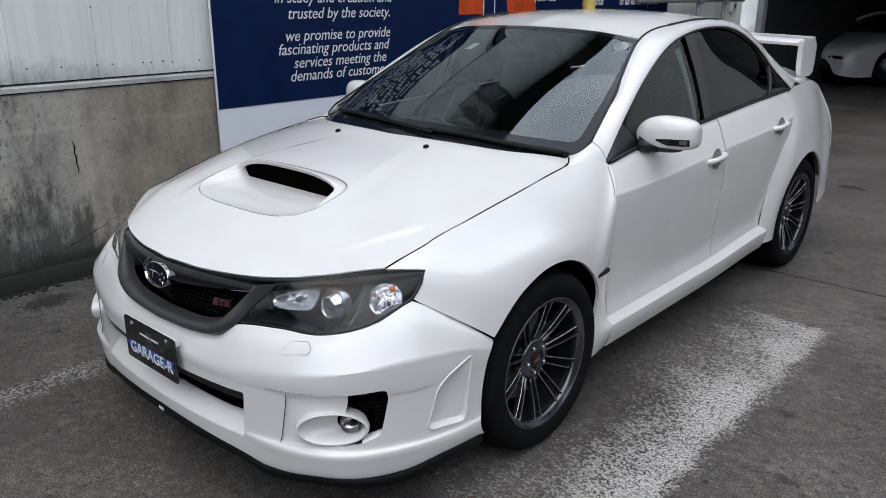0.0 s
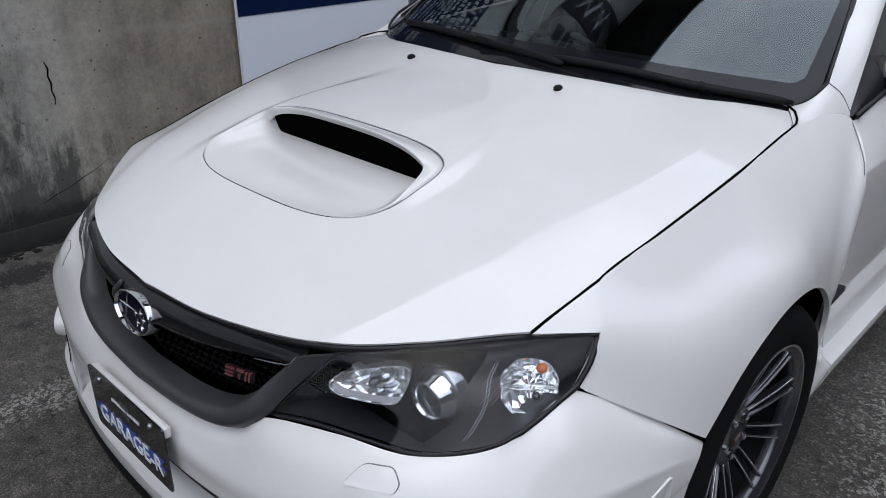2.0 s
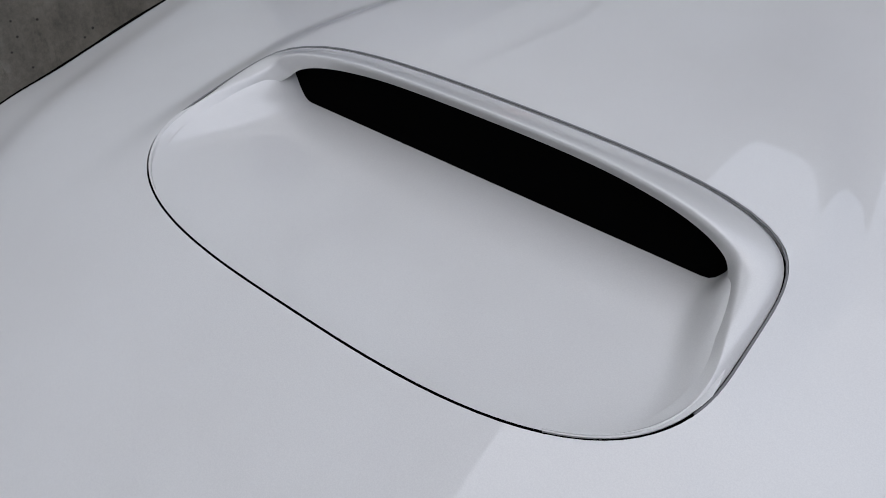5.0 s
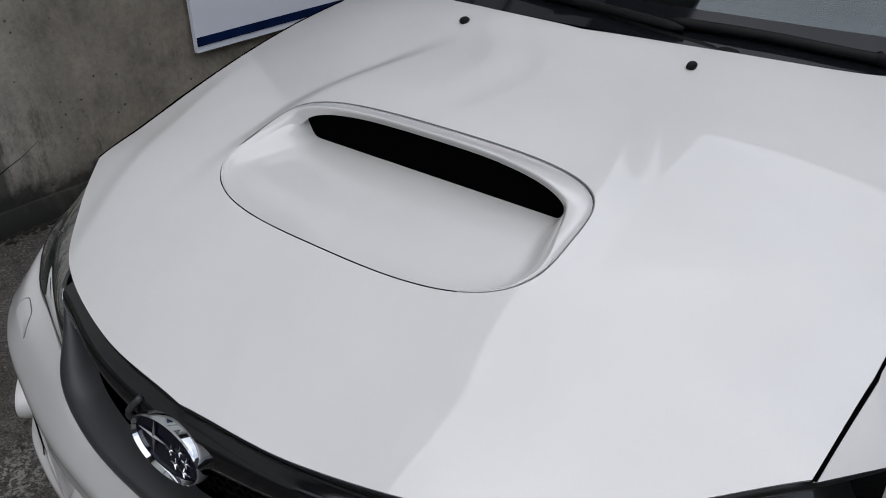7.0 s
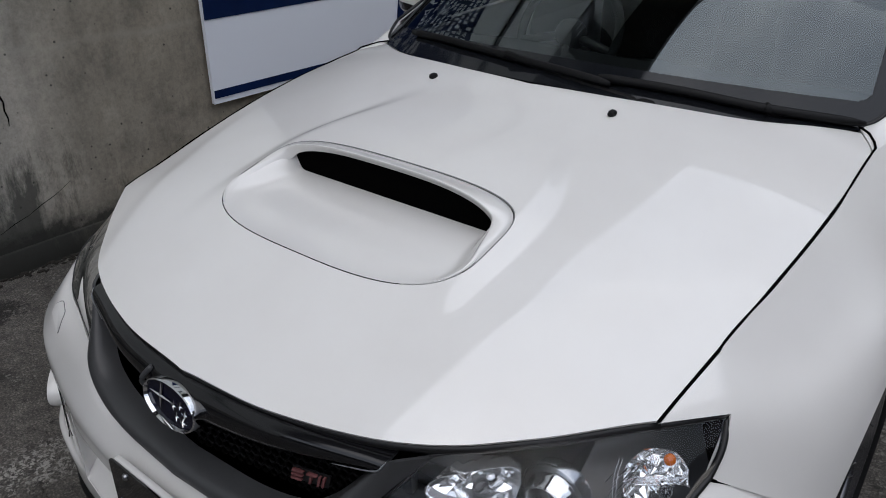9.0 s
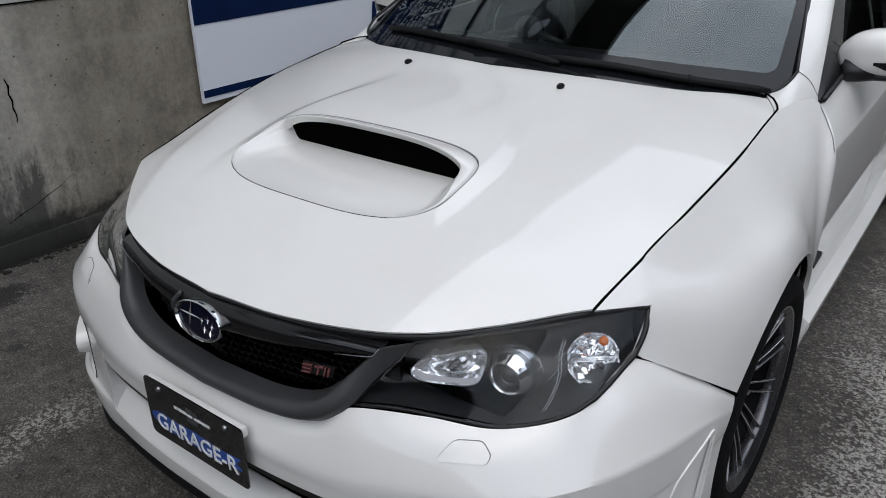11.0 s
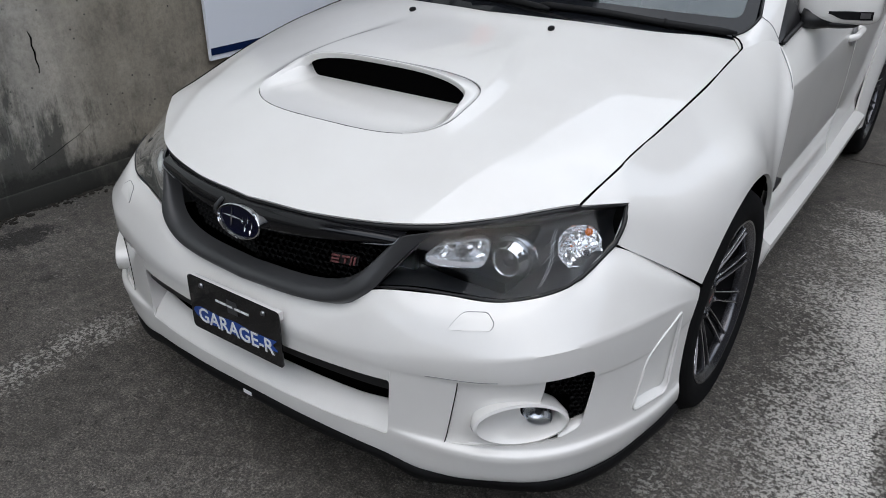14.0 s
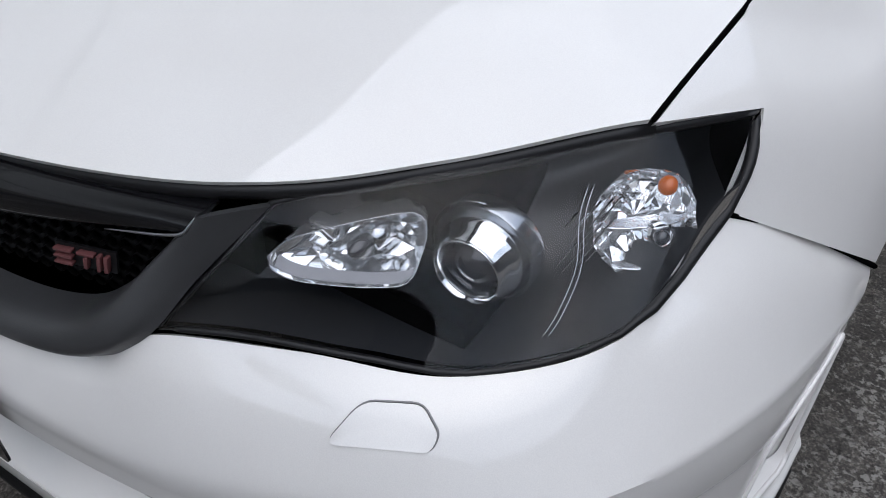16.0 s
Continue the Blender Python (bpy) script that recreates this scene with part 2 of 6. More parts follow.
def rounded(points, r, n=5):
    """A closed outline with its corners rounded off."""
    p = [Vector(q) for q in points]
    out = []
    for i in range(len(p)):
        a, b, c = p[i - 1], p[i], p[(i + 1) % len(p)]
        u, v = (a - b), (c - b)
        k = min(r, u.length * 0.45, v.length * 0.45)
        s, e = b + u.normalized() * k, b + v.normalized() * k
        for j in range(n + 1):
            t = j / n
            out.append(tuple((1 - t) ** 2 * s + 2 * t * (1 - t) * b + t * t * e))
    return out


def ball(center, size, bm=None, u=20, v=12, power=1.0):
    bm = bm or bmesh.new()
    r = bmesh.ops.create_uvsphere(bm, u_segments=u, v_segments=v, radius=1)
    for w in r["verts"]:
        c = w.co
        w.co = Vector([center[i] + size[i] * math.copysign(abs(c[i]) ** power, c[i]) for i in range(3)])
    return bm


def part(name, bm, material, parent=None, label="", shade=True, angle=40):
    """Links a bmesh as one mesh object under a thing or a part."""
    me = bpy.data.meshes.new(name)
    if shade:
        for f in bm.faces:
            f.smooth = True
        for e in bm.edges:
            if len(e.link_faces) == 2 and e.calc_face_angle(0) > radians(angle):
                e.smooth = False
    bm.to_mesh(me)
    bm.free()
    me.materials.append(material)
    ob = new(name, me)
    if parent:
        ob.parent = parent
    if label:
        ob["label"] = label
    return ob


def thing(name, label, category, at=(0, 0, 0), group=""):
    ob = new(name)
    ob.empty_display_size = 0.2
    ob.location = at
    return tagged(ob, label, category, group)


def cut(ob, cutters):
    """Takes the cutters' shapes out of a mesh object."""
    for c in cutters:
        me = bpy.data.meshes.new("cutter")
        c.to_mesh(me)
        c.free()
        co = new("cutter", me)
        md = ob.modifiers.new("cut", "BOOLEAN")
        md.operation, md.object, md.solver = "DIFFERENCE", co, "EXACT"
        bpy.context.view_layer.update()
        done = bpy.data.meshes.new_from_object(ob.evaluated_get(bpy.context.evaluated_depsgraph_get()))
        ob.modifiers.clear()
        ob.data = done
        bpy.data.objects.remove(co)
    bm = bmesh.new()
    bm.from_mesh(ob.data)
    for f in bm.faces:
        f.smooth = True
    for e in bm.edges:
        e.smooth = not (len(e.link_faces) == 2 and e.calc_face_angle(0) > radians(35))
    bm.to_mesh(ob.data)
    bm.free()


def words(name, text, size, material, m, parent=None, bold=0.0, shear=0.0, depth=0.0015, align="LEFT", label=""):
    cu = bpy.data.curves.new(name, "FONT")
    cu.body, cu.size, cu.offset, cu.shear, cu.extrude, cu.align_x = text, size, bold, shear, depth, align
    cu.resolution_u = 3
    tmp = new(name + "_text", cu)
    bpy.context.view_layer.update()
    me = bpy.data.meshes.new_from_object(tmp.evaluated_get(bpy.context.evaluated_depsgraph_get()))
    bpy.data.objects.remove(tmp)
    me.materials.clear()
    me.materials.append(material)
    me.transform(m)
    ob = new(name, me)
    ob["kind"] = "stuff"
    if parent:
        ob.parent = parent
    if label:
        ob["label"] = label
    return ob


# ---- ground, walls and yard ----
def ground_material():
    m = mat("worn_concrete_ground", (0.12, 0.12, 0.115), 0.85)
    co = nd(m, "TexCoord")
    sx = nd(m, "SeparateXYZ")
    link(m, co.outputs["Object"], sx.inputs[0])
    big, mid, fine = noise_tex(m, 1.1, 6, 0.62), noise_tex(m, 22, 8, 0.82), noise_tex(m, 150, 5, 0.75)
    c = ramp(m, big.outputs["Fac"], [(0.32, (0.074, 0.068, 0.060)), (0.5, (0.116, 0.107, 0.096)), (0.68, (0.165, 0.153, 0.138))])
    c2 = ramp(m, mid.outputs["Fac"], [(0.33, (0.34, 0.335, 0.33)), (0.5, (0.95, 0.945, 0.94)), (0.67, (1.85, 1.83, 1.80))])
    col = mix(m, 0.9, c.outputs["Color"], c2.outputs["Color"], "MULTIPLY")
    c3 = ramp(m, fine.outputs["Fac"], [(0.34, (0.16, 0.16, 0.16)), (0.52, (0.92, 0.92, 0.92)), (0.68, (2.7, 2.67, 2.6))])
    col = mix(m, 0.8, col, c3.outputs["Color"], "MULTIPLY")
    # crumbled pits and light grit
    pits = noise_tex(m, 34, 8, 0.75)
    pm = ramp(m, pits.outputs["Fac"], [(0.37, (1, 1, 1)), (0.42, (0, 0, 0))])
    col = mix(m, maths(m, "MULTIPLY", pm.outputs["Color"], 0.7), col, (0.020, 0.019, 0.017))
    chips = noise_tex(m, 75, 5, 0.7)
    cm = ramp(m, chips.outputs["Fac"], [(0.61, (0, 0, 0)), (0.66, (1, 1, 1))])
    col = mix(m, maths(m, "MULTIPLY", cm.outputs["Color"], 0.40), col, (0.28, 0.26, 0.235))
    # oil spots of several sizes
    for scale, lo, hi, k in ((3.1, 0.05, 0.14, 0.65), (7.3, 0.04, 0.10, 0.5)):
        sp = nd(m, "TexVoronoi", Scale=scale)
        wv = noise_tex(m, 14, 3)
        link(m, mix(m, 0.08, co.outputs["Object"], wv.outputs["Color"]), sp.inputs["Vector"])
        spot = ramp(m, sp.outputs["Distance"], [(lo, (1, 1, 1)), (hi, (0, 0, 0))])
        col = mix(m, maths(m, "MULTIPLY", spot.outputs["Color"], k), col, (0.022, 0.021, 0.020))
    for cx, cy, rx, ry in ((-1.79, 0.34, 0.10, 0.16), (0.55, 5.98, 0.15, 0.09)):
        dx = maths(m, "DIVIDE", maths(m, "SUBTRACT", sx.outputs["X"], cx), rx)
        dy = maths(m, "DIVIDE", maths(m, "SUBTRACT", sx.outputs["Y"], cy), ry)
        dist = maths(m, "ADD", maths(m, "SQRT", maths(m, "ADD", maths(m, "MULTIPLY", dx, dx), maths(m, "MULTIPLY", dy, dy))), maths(m, "MULTIPLY", maths(m, "SUBTRACT", mid.outputs["Fac"], 0.5), 3.2))
        wet = ramp(m, dist, [(0.75, (1, 1, 1)), (0.95, (0, 0, 0))])
        col = mix(m, maths(m, "MULTIPLY", wet.outputs["Color"], 0.8), col, (0.018, 0.017, 0.016))
    # worn white bay lines, flaked along fine cracks
    wob = noise_tex(m, 4, 5)
    xw = maths(m, "ADD", sx.outputs["X"], maths(m, "MULTIPLY", maths(m, "SUBTRACT", wob.outputs["Fac"], 0.5), 0.14))

    def band(v, lo, hi, soft0, soft1):
        a = nd(m, "MapRange")
        a.interpolation_type = "SMOOTHSTEP"
        a.inputs[1].default_value, a.inputs[2].default_value = lo - soft0, lo + soft0
        link(m, v, a.inputs[0])
        b = nd(m, "MapRange")
        b.interpolation_type = "SMOOTHSTEP"
        b.inputs[1].default_value, b.inputs[2].default_value = hi - soft1, hi + soft1
        link(m, v, b.inputs[0])
        return maths(m, "SUBTRACT", a.outputs[0], b.outputs[0])
    line1 = maths(m, "MULTIPLY", band(xw, LINE_A[0], LINE_A[1], 0.34, 0.06), band(sx.outputs["Y"], LINE_A[2], LINE_A[3], 0.3, 0.06))
    line2 = maths(m, "MULTIPLY", band(xw, LINE_B[0], LINE_B[1], 0.04, 0.04), band(sx.outputs["Y"], LINE_B[2], LINE_B[3], 0.1, 0.1))
    line = maths(m, "MAXIMUM", line1, maths(m, "MULTIPLY", line2, 0.42))
    patch = noise_tex(m, 2.6, 5, 0.65)
    cover = maths(m, "ADD", maths(m, "MULTIPLY", line, 0.60), maths(m, "MULTIPLY", maths(m, "SUBTRACT", patch.outputs["Fac"], 0.42), 0.9))
    # flakes between a net of cracks; more of them are gone where the cover is thin
    warp = noise_tex(m, 45, 4, 0.7)
    at = mix(m, 0.030, co.outputs["Object"], warp.outputs["Color"], "ADD")
    net, flake = nd(m, "TexVoronoi", Scale=90), nd(m, "TexVoronoi", Scale=90)
    net.feature = "DISTANCE_TO_EDGE"
    for v in (net, flake):
        link(m, at, v.inputs["Vector"])
    grit = noise_tex(m, 85, 5, 0.7)
    gone = nd(m, "SeparateColor")
    link(m, flake.outputs["Color"], gone.inputs[0])
    level = maths(m, "ADD", maths(m, "ADD", maths(m, "MULTIPLY", gone.outputs[0], 0.24), maths(m, "MULTIPLY", grit.outputs["Fac"], 0.75)), maths(m, "MULTIPLY", maths(m, "SUBTRACT", cover, 0.36), 0.46))
    f0 = ramp(m, level, [(0.47, (0, 0, 0)), (0.56, (1, 1, 1))])
    wide = maths(m, "ADD", net.outputs["Distance"], maths(m, "MULTIPLY", maths(m, "SUBTRACT", grit.outputs["Fac"], 0.5), 0.55))
    vein = ramp(m, wide, [(0.02, (0, 0, 0)), (0.10, (1, 1, 1))])
    f = maths(m, "MULTIPLY", f0.outputs["Color"], vein.outputs["Color"])
    pale = ramp(m, cover, [(0.0, (0.16, 0.150, 0.135)), (0.35, (0.42, 0.400, 0.365)), (0.65, (0.74, 0.71, 0.66))])
    col = mix(m, maths(m, "MULTIPLY", f, 0.92, True), col, pale.outputs["Color"])
    link(m, col, bsdf(m).inputs["Base Color"])
    h = maths(m, "SUBTRACT", maths(m, "ADD", maths(m, "MULTIPLY", fine.outputs["Fac"], 0.8), maths(m, "MULTIPLY", f, 0.35)), maths(m, "MULTIPLY", pm.outputs["Color"], 0.5))
    bump(m, h, 0.9, 0.009)
    r = ramp(m, mid.outputs["Fac"], [(0.3, (0.5, 0.5, 0.5)), (0.7, (0.9, 0.9, 0.9))])
    link(m, r.outputs["Color"], bsdf(m).inputs["Roughness"])
    bsdf(m).inputs["Specular IOR Level"].default_value = 0.3
    return m


LINE_A, LINE_B = (1.04, 1.36, 0.2, 2.75), (-0.97, -0.80, -3.0, 0.6)


def concrete_material():
    m = mat("stained_concrete", (0.3, 0.29, 0.27), 0.85, spec=0.3)
    co = nd(m, "TexCoord")
    sx = nd(m, "SeparateXYZ")
    link(m, co.outputs["Object"], sx.inputs[0])
    big = noise_tex(m, 1.6, 7, 0.62)
    c = ramp(m, big.outputs["Fac"], [(0.28, (0.33, 0.305, 0.262)), (0.5, (0.43, 0.402, 0.352)), (0.72, (0.52, 0.493, 0.444))])
    run = noise_tex(m, 7, 7, 0.72, (1, 1, 0.10))
    rr = ramp(m, run.outputs["Fac"], [(0.34, (0.40, 0.40, 0.39)), (0.5, (0.86, 0.86, 0.85)), (0.64, (1.25, 1.24, 1.22))])
    col = mix(m, 0.26, c.outputs["Color"], rr.outputs["Color"], "MULTIPLY")
    # clouds of dark grey algae and pale lime bloom
    cloud = noise_tex(m, 4.5, 9, 0.68, (1, 1, 0.7))
    cr = ramp(m, cloud.outputs["Fac"], [(0.33, (0.52, 0.525, 0.53)), (0.47, (0.88, 0.885, 0.89)), (0.60, (1.06, 1.06, 1.06)), (0.72, (1.38, 1.38, 1.38))])
    col = mix(m, 0.75, col, cr.outputs["Color"], "MULTIPLY")
    speck = noise_tex(m, 48, 6, 0.75)
    sr = ramp(m, speck.outputs["Fac"], [(0.36, (0.68, 0.68, 0.68)), (0.5, (1, 1, 1)), (0.66, (1.28, 1.27, 1.25))])
    col = mix(m, 0.5, col, sr.outputs["Color"], "MULTIPLY")
    # a pale lift line left by the formwork
    lift = nd(m, "MapRange")
    lift.inputs[1].default_value, lift.inputs[2].default_value, lift.inputs[3].default_value, lift.inputs[4].default_value = 0.0, 0.025, 1.0, 0.0
    wave = maths(m, "MULTIPLY", maths(m, "SUBTRACT", cloud.outputs["Fac"], 0.5), 0.06)
    link(m, maths(m, "ABSOLUTE", maths(m, "SUBTRACT", maths(m, "ADD", sx.outputs["Z"], wave), 0.845)), lift.inputs[0])
    lm = maths(m, "MULTIPLY", lift.outputs[0], maths(m, "MULTIPLY", cloud.outputs["Fac"], 0.8))
    col = mix(m, lm, col, (0.52, 0.50, 0.45))
    # blow holes
    hole = nd(m, "TexVoronoi", Scale=26)
    link(m, co.outputs["Object"], hole.inputs["Vector"])
    hp = nd(m, "SeparateColor")
    link(m, hole.outputs["Color"], hp.inputs[0])
    hd = maths(m, "ADD", hole.outputs["Distance"], maths(m, "MULTIPLY", maths(m, "GREATER_THAN", hp.outputs[0], 0.16), 1.0))
    hr = ramp(m, hd, [(0.10, (1, 1, 1)), (0.17, (0, 0, 0))])
    col = mix(m, maths(m, "MULTIPLY", hr.outputs["Color"], 0.85), col, (0.05, 0.05, 0.046))
    # peeled whitewash on one stretch, with dark pits
    peel = noise_tex(m, 14, 9, 0.8, (1, 1, 0.40))
    reach = nd(m, "MapRange")
    reach.inputs[1].default_value, reach.inputs[2].default_value, reach.inputs[3].default_value, reach.inputs[4].default_value = 0.35, 1.05, 0.10, -0.18
    link(m, sx.outputs["Y"], reach.inputs[0])
    lv = maths(m, "ADD", peel.outputs["Fac"], reach.outputs[0])
    pale = ramp(m, lv, [(0.58, (0, 0, 0)), (0.70, (1, 1, 1))])
    col = mix(m, maths(m, "MULTIPLY", pale.outputs["Color"], 0.6), col, (0.36, 0.36, 0.335))
    # mould that runs down on the lower half of the same stretch
    mould = noise_tex(m, 5.5, 8, 0.75, (1, 1, 0.35))
    low = nd(m, "MapRange")
    low.inputs[1].default_value, low.inputs[2].default_value, low.inputs[3].default_value, low.inputs[4].default_value = 0.05, 0.75, 0.22, -0.12
    link(m, sx.outputs["Z"], low.inputs[0])
    ml = maths(m, "ADD", maths(m, "ADD", mould.outputs["Fac"], low.outputs[0]), maths(m, "MULTIPLY", reach.outputs[0], 0.8))
    mr = ramp(m, ml, [(0.49, (0, 0, 0)), (0.62, (1, 1, 1))])
    col = mix(m, maths(m, "MULTIPLY", mr.outputs["Color"], 0.85), col, (0.060, 0.062, 0.055))
    drip = noise_tex(m, 24, 6, 0.7, (1, 1, 0.06))
    dr = ramp(m, maths(m, "ADD", drip.outputs["Fac"], maths(m, "MULTIPLY", reach.outputs[0], 0.6)), [(0.62, (0, 0, 0)), (0.72, (1, 1, 1))])
    col = mix(m, maths(m, "MULTIPLY", dr.outputs["Color"], 0.35), col, (0.42, 0.415, 0.39))
    pit = noise_tex(m, 30, 8, 0.8, (1, 1, 0.6))
    pr = ramp(m, maths(m, "ADD", pit.outputs["Fac"], maths(m, "MULTIPLY", reach.outputs[0], 0.5)), [(0.60, (0, 0, 0)), (0.66, (1, 1, 1))])
    col = mix(m, maths(m, "MULTIPLY", pr.outputs["Color"], 0.8), col, (0.045, 0.045, 0.04))
    grime = nd(m, "MapRange")
    grime.interpolation_type = "SMOOTHSTEP"
    grime.inputs[1].default_value, grime.inputs[2].default_value = 0.55, 1.15
    link(m, maths(m, "ADD", sx.outputs["Y"], maths(m, "MULTIPLY", maths(m, "SUBTRACT", big.outputs["Fac"], 0.5), 0.9)), grime.inputs[0])
    col = mix(m, grime.outputs[0], col, (0.70, 0.66, 0.60), "MULTIPLY")
    # damp foot
    dn, dn2 = noise_tex(m, 5, 6, 0.7), noise_tex(m, 30, 5, 0.7)
    hz = maths(m, "SUBTRACT", maths(m, "SUBTRACT", sx.outputs["Z"], maths(m, "MULTIPLY", dn.outputs["Fac"], 0.20)), maths(m, "MULTIPLY", dn2.outputs["Fac"], 0.05))
    damp = ramp(m, hz, [(0.0, (1, 1, 1)), (0.05, (0.35, 0.35, 0.35)), (0.14, (0, 0, 0))])
    col = mix(m, maths(m, "MULTIPLY", damp.outputs["Color"], 0.9), col, (0.024, 0.024, 0.021))
    link(m, col, bsdf(m).inputs["Base Color"])
    f = noise_tex(m, 60, 5, 0.7)
    bump(m, maths(m, "ADD", f.outputs["Fac"], maths(m, "MULTIPLY", pr.outputs["Color"], -0.5)), 0.4, 0.006)
    return m


def siding_material():
    m = mat("painted_steel_siding", (0.55, 0.55, 0.53), 0.5)
    run = noise_tex(m, 6, 6, 0.65, (1, 1, 0.08))
    c = ramp(m, run.outputs["Fac"], [(0.3, (0.72, 0.73, 0.68)), (0.7, (0.87, 0.885, 0.83))])
    # soot that creeps up from the ledge, thickest at one end, and thin drips
    co = nd(m, "TexCoord")
    sx = nd(m, "SeparateXYZ")
    link(m, co.outputs["Object"], sx.inputs[0])
    up, along = nd(m, "MapRange"), nd(m, "MapRange")
    for node, source, a, b, lo, hi in ((up, "Z", 1.085, 1.30, 0.30, -0.22), (along, "Y", 0.35, 1.15, 0.10, -0.13)):
        node.inputs[1].default_value, node.inputs[2].default_value, node.inputs[3].default_value, node.inputs[4].default_value = a, b, lo, hi
        link(m, sx.outputs[source], node.inputs[0])
    soot, drip = noise_tex(m, 9, 8, 0.75), noise_tex(m, 30, 6, 0.7, (1, 1, 0.10))
    sl = maths(m, "ADD", maths(m, "ADD", maths(m, "MULTIPLY", soot.outputs["Fac"], 0.7), maths(m, "MULTIPLY", drip.outputs["Fac"], 0.35)), maths(m, "ADD", up.outputs[0], along.outputs[0]))
    sm = ramp(m, sl, [(0.55, (0, 0, 0)), (0.95, (1, 1, 1))])
    col = mix(m, maths(m, "MULTIPLY", sm.outputs["Color"], 0.75), c.outputs["Color"], (0.20, 0.20, 0.18))
    link(m, col, bsdf(m).inputs["Base Color"])
    n = noise_tex(m, 40, 3)
    bump(m, n.outputs["Fac"], 0.1, 0.003)
    return m


GROUND, CONCRETE, SIDING = ground_material(), concrete_material(), siding_material()
NAVY = grained("navy_board", (0.004, 0.014, 0.060), 0.45, 0.05, 60, 0.15)
BOARD_WHITE = mat("white_board", (0.82, 0.845, 0.90), 0.45)
LEDGE = grained("weathered_ledge", (0.44, 0.435, 0.41), 0.8, 0.2, 40)
BOARD_RED = grained("red_board", (0.62, 0.075, 0.015), 0.45, 0.05, 60)
# dark colour for the workshop's inner shade and the light-blocking yard walls
SHADE_WALL = grained("dark_shade_wall", (0.05, 0.05, 0.052), 0.9, 0.1, 30)
STEEL = grained("grey_steel", (0.22, 0.23, 0.24), 0.45, 0.1, 60)
EAVE = grained("dark_eave_steel", (0.05, 0.05, 0.052), 0.6, 0.1, 40)
YELLOW = grained("yellow_paint", (0.62, 0.50, 0.12), 0.5, 0.1, 60)
WALL_X = -2.03

bm = bmesh.new()
ys = [-40, -6, 3.412, 3.415, 3.428, 3.431, 9, 40]
zs = [0, 0, 0, -0.03, -0.03, 0, 0, 0]
vs = [[bm.verts.new((x, y, z)) for x in (-40, -6, 0, 6, 40)] for y, z in zip(ys, zs)]
for a, b in zip(vs, vs[1:]):
    for i in range(4):
        bm.faces.new((a[i], a[i + 1], b[i + 1], b[i]))
tagged(part("ground", bm, GROUND, shade=False), "dark worn concrete yard with faded white bay lines", "ground", kind="structure")

# the low concrete wall and the steel siding on it
WALL_END = 9.9
bm = box(WALL_X - 0.25, WALL_X, -9, WALL_END, -0.02, 1.045)
tagged(part("wall_west", bm, CONCRETE, shade=False), "stained and peeling grey concrete wall base", "wall", kind="structure")
bm = prism([(WALL_X - 0.25, 1.045), (WALL_X + 0.004, 1.045), (WALL_X + 0.004, 1.068), (WALL_X - 0.03, 1.085), (WALL_X - 0.25, 1.085)], -9, WALL_END)
tagged(part("trim_ledge", bm, LEDGE, shade=False), "grey mortar drip ledge between concrete and siding", "trim", kind="structure")
bm = bmesh.new()
prof = []
for k in range(42):
    base = -8.88 + 0.444 * k
    prof += [(base - .010, 0.0), (base - .003, .004), (base + .001, .004), (base + .002, -.003), (base + .007, -.003), (base + .010, 0.0)]
    for q in range(1, 8):
        y = base + .0555 * q
        dip = (-.0012, -.0006, -.0015, -.0008)[(q + k) % 4]
        prof += [(y - .005, 0.0), (y - .001, dip), (y + .001, dip), (y + .005, 0.0)]
lo = [bm.verts.new((WALL_X - 0.035 + d, y, 1.083)) for y, d in prof]
hi = [bm.verts.new((WALL_X - 0.035 + d, y, 6.2)) for y, d in prof]
for i in range(len(lo) - 1):
    bm.faces.new((lo[i + 1], lo[i], hi[i], hi[i + 1]))
tagged(part("wall_west_siding", bm, SIDING, shade=False), "off-white ribbed steel siding above the concrete", "wall", kind="structure")
screw = part("siding_screw", ball((0, 0, 0), (0.004, 0.005, 0.005), u=8, v=5), DARK)
tagged(screw, "small dark rusty siding screw", "screw", "siding screws")
screw.location = (WALL_X - 0.033, 0.521, 1.160)
for y, z in ((0.697, 1.156), (0.888, 1.157), (0.975, 1.154), (1.156, 1.154), (1.203, 1.152), (1.279, 1.155), (1.338, 1.146), (1.516, 1.145), (0.891, 1.46)):
    copy_thing(screw, pose(WALL_X - 0.033, y, z))
# a crack and a day joint in the concrete
crack_pts = [(0.682, 0.765), (0.692, 0.735), (0.686, 0.705), (0.694, 0.675), (0.690, 0.645), (0.697, 0.615), (0.694, 0.585)]
tagged(part("wall_crack", tube([(WALL_X + 0.0005, y, z) for y, z in crack_pts], [.002, .004, .003, .004, .003, .003, .001], 6), DARK), "dark crack in the concrete wall", "crack", kind="structure")
tagged(part("trim_ledge_gap", box(WALL_X - 0.002, WALL_X + 0.0065, -9, 1.60, 1.0405, 1.0455), DARK, shade=False), "dark drip gap under the ledge", "trim", kind="structure")
tagged(part("trim_siding_gap", box(WALL_X - 0.03, WALL_X - 0.012, -9, 1.60, 1.0845, 1.0872), DARK, shade=False), "dark gap below the siding sheets", "trim", kind="structure")
bm = box(WALL_X - 0.01, WALL_X + 0.014, -9, WALL_END - 0.01, -0.01, 0.098, bevel=0.006)
tagged(part("wall_west_footing", bm, CONCRETE), "low damp concrete footing of the wall", "wall", kind="structure")
joint_pts = [(0.56, 0.180), (0.62, 0.205), (0.68, 0.222), (0.74, 0.250), (0.80, 0.272), (0.87, 0.310)]
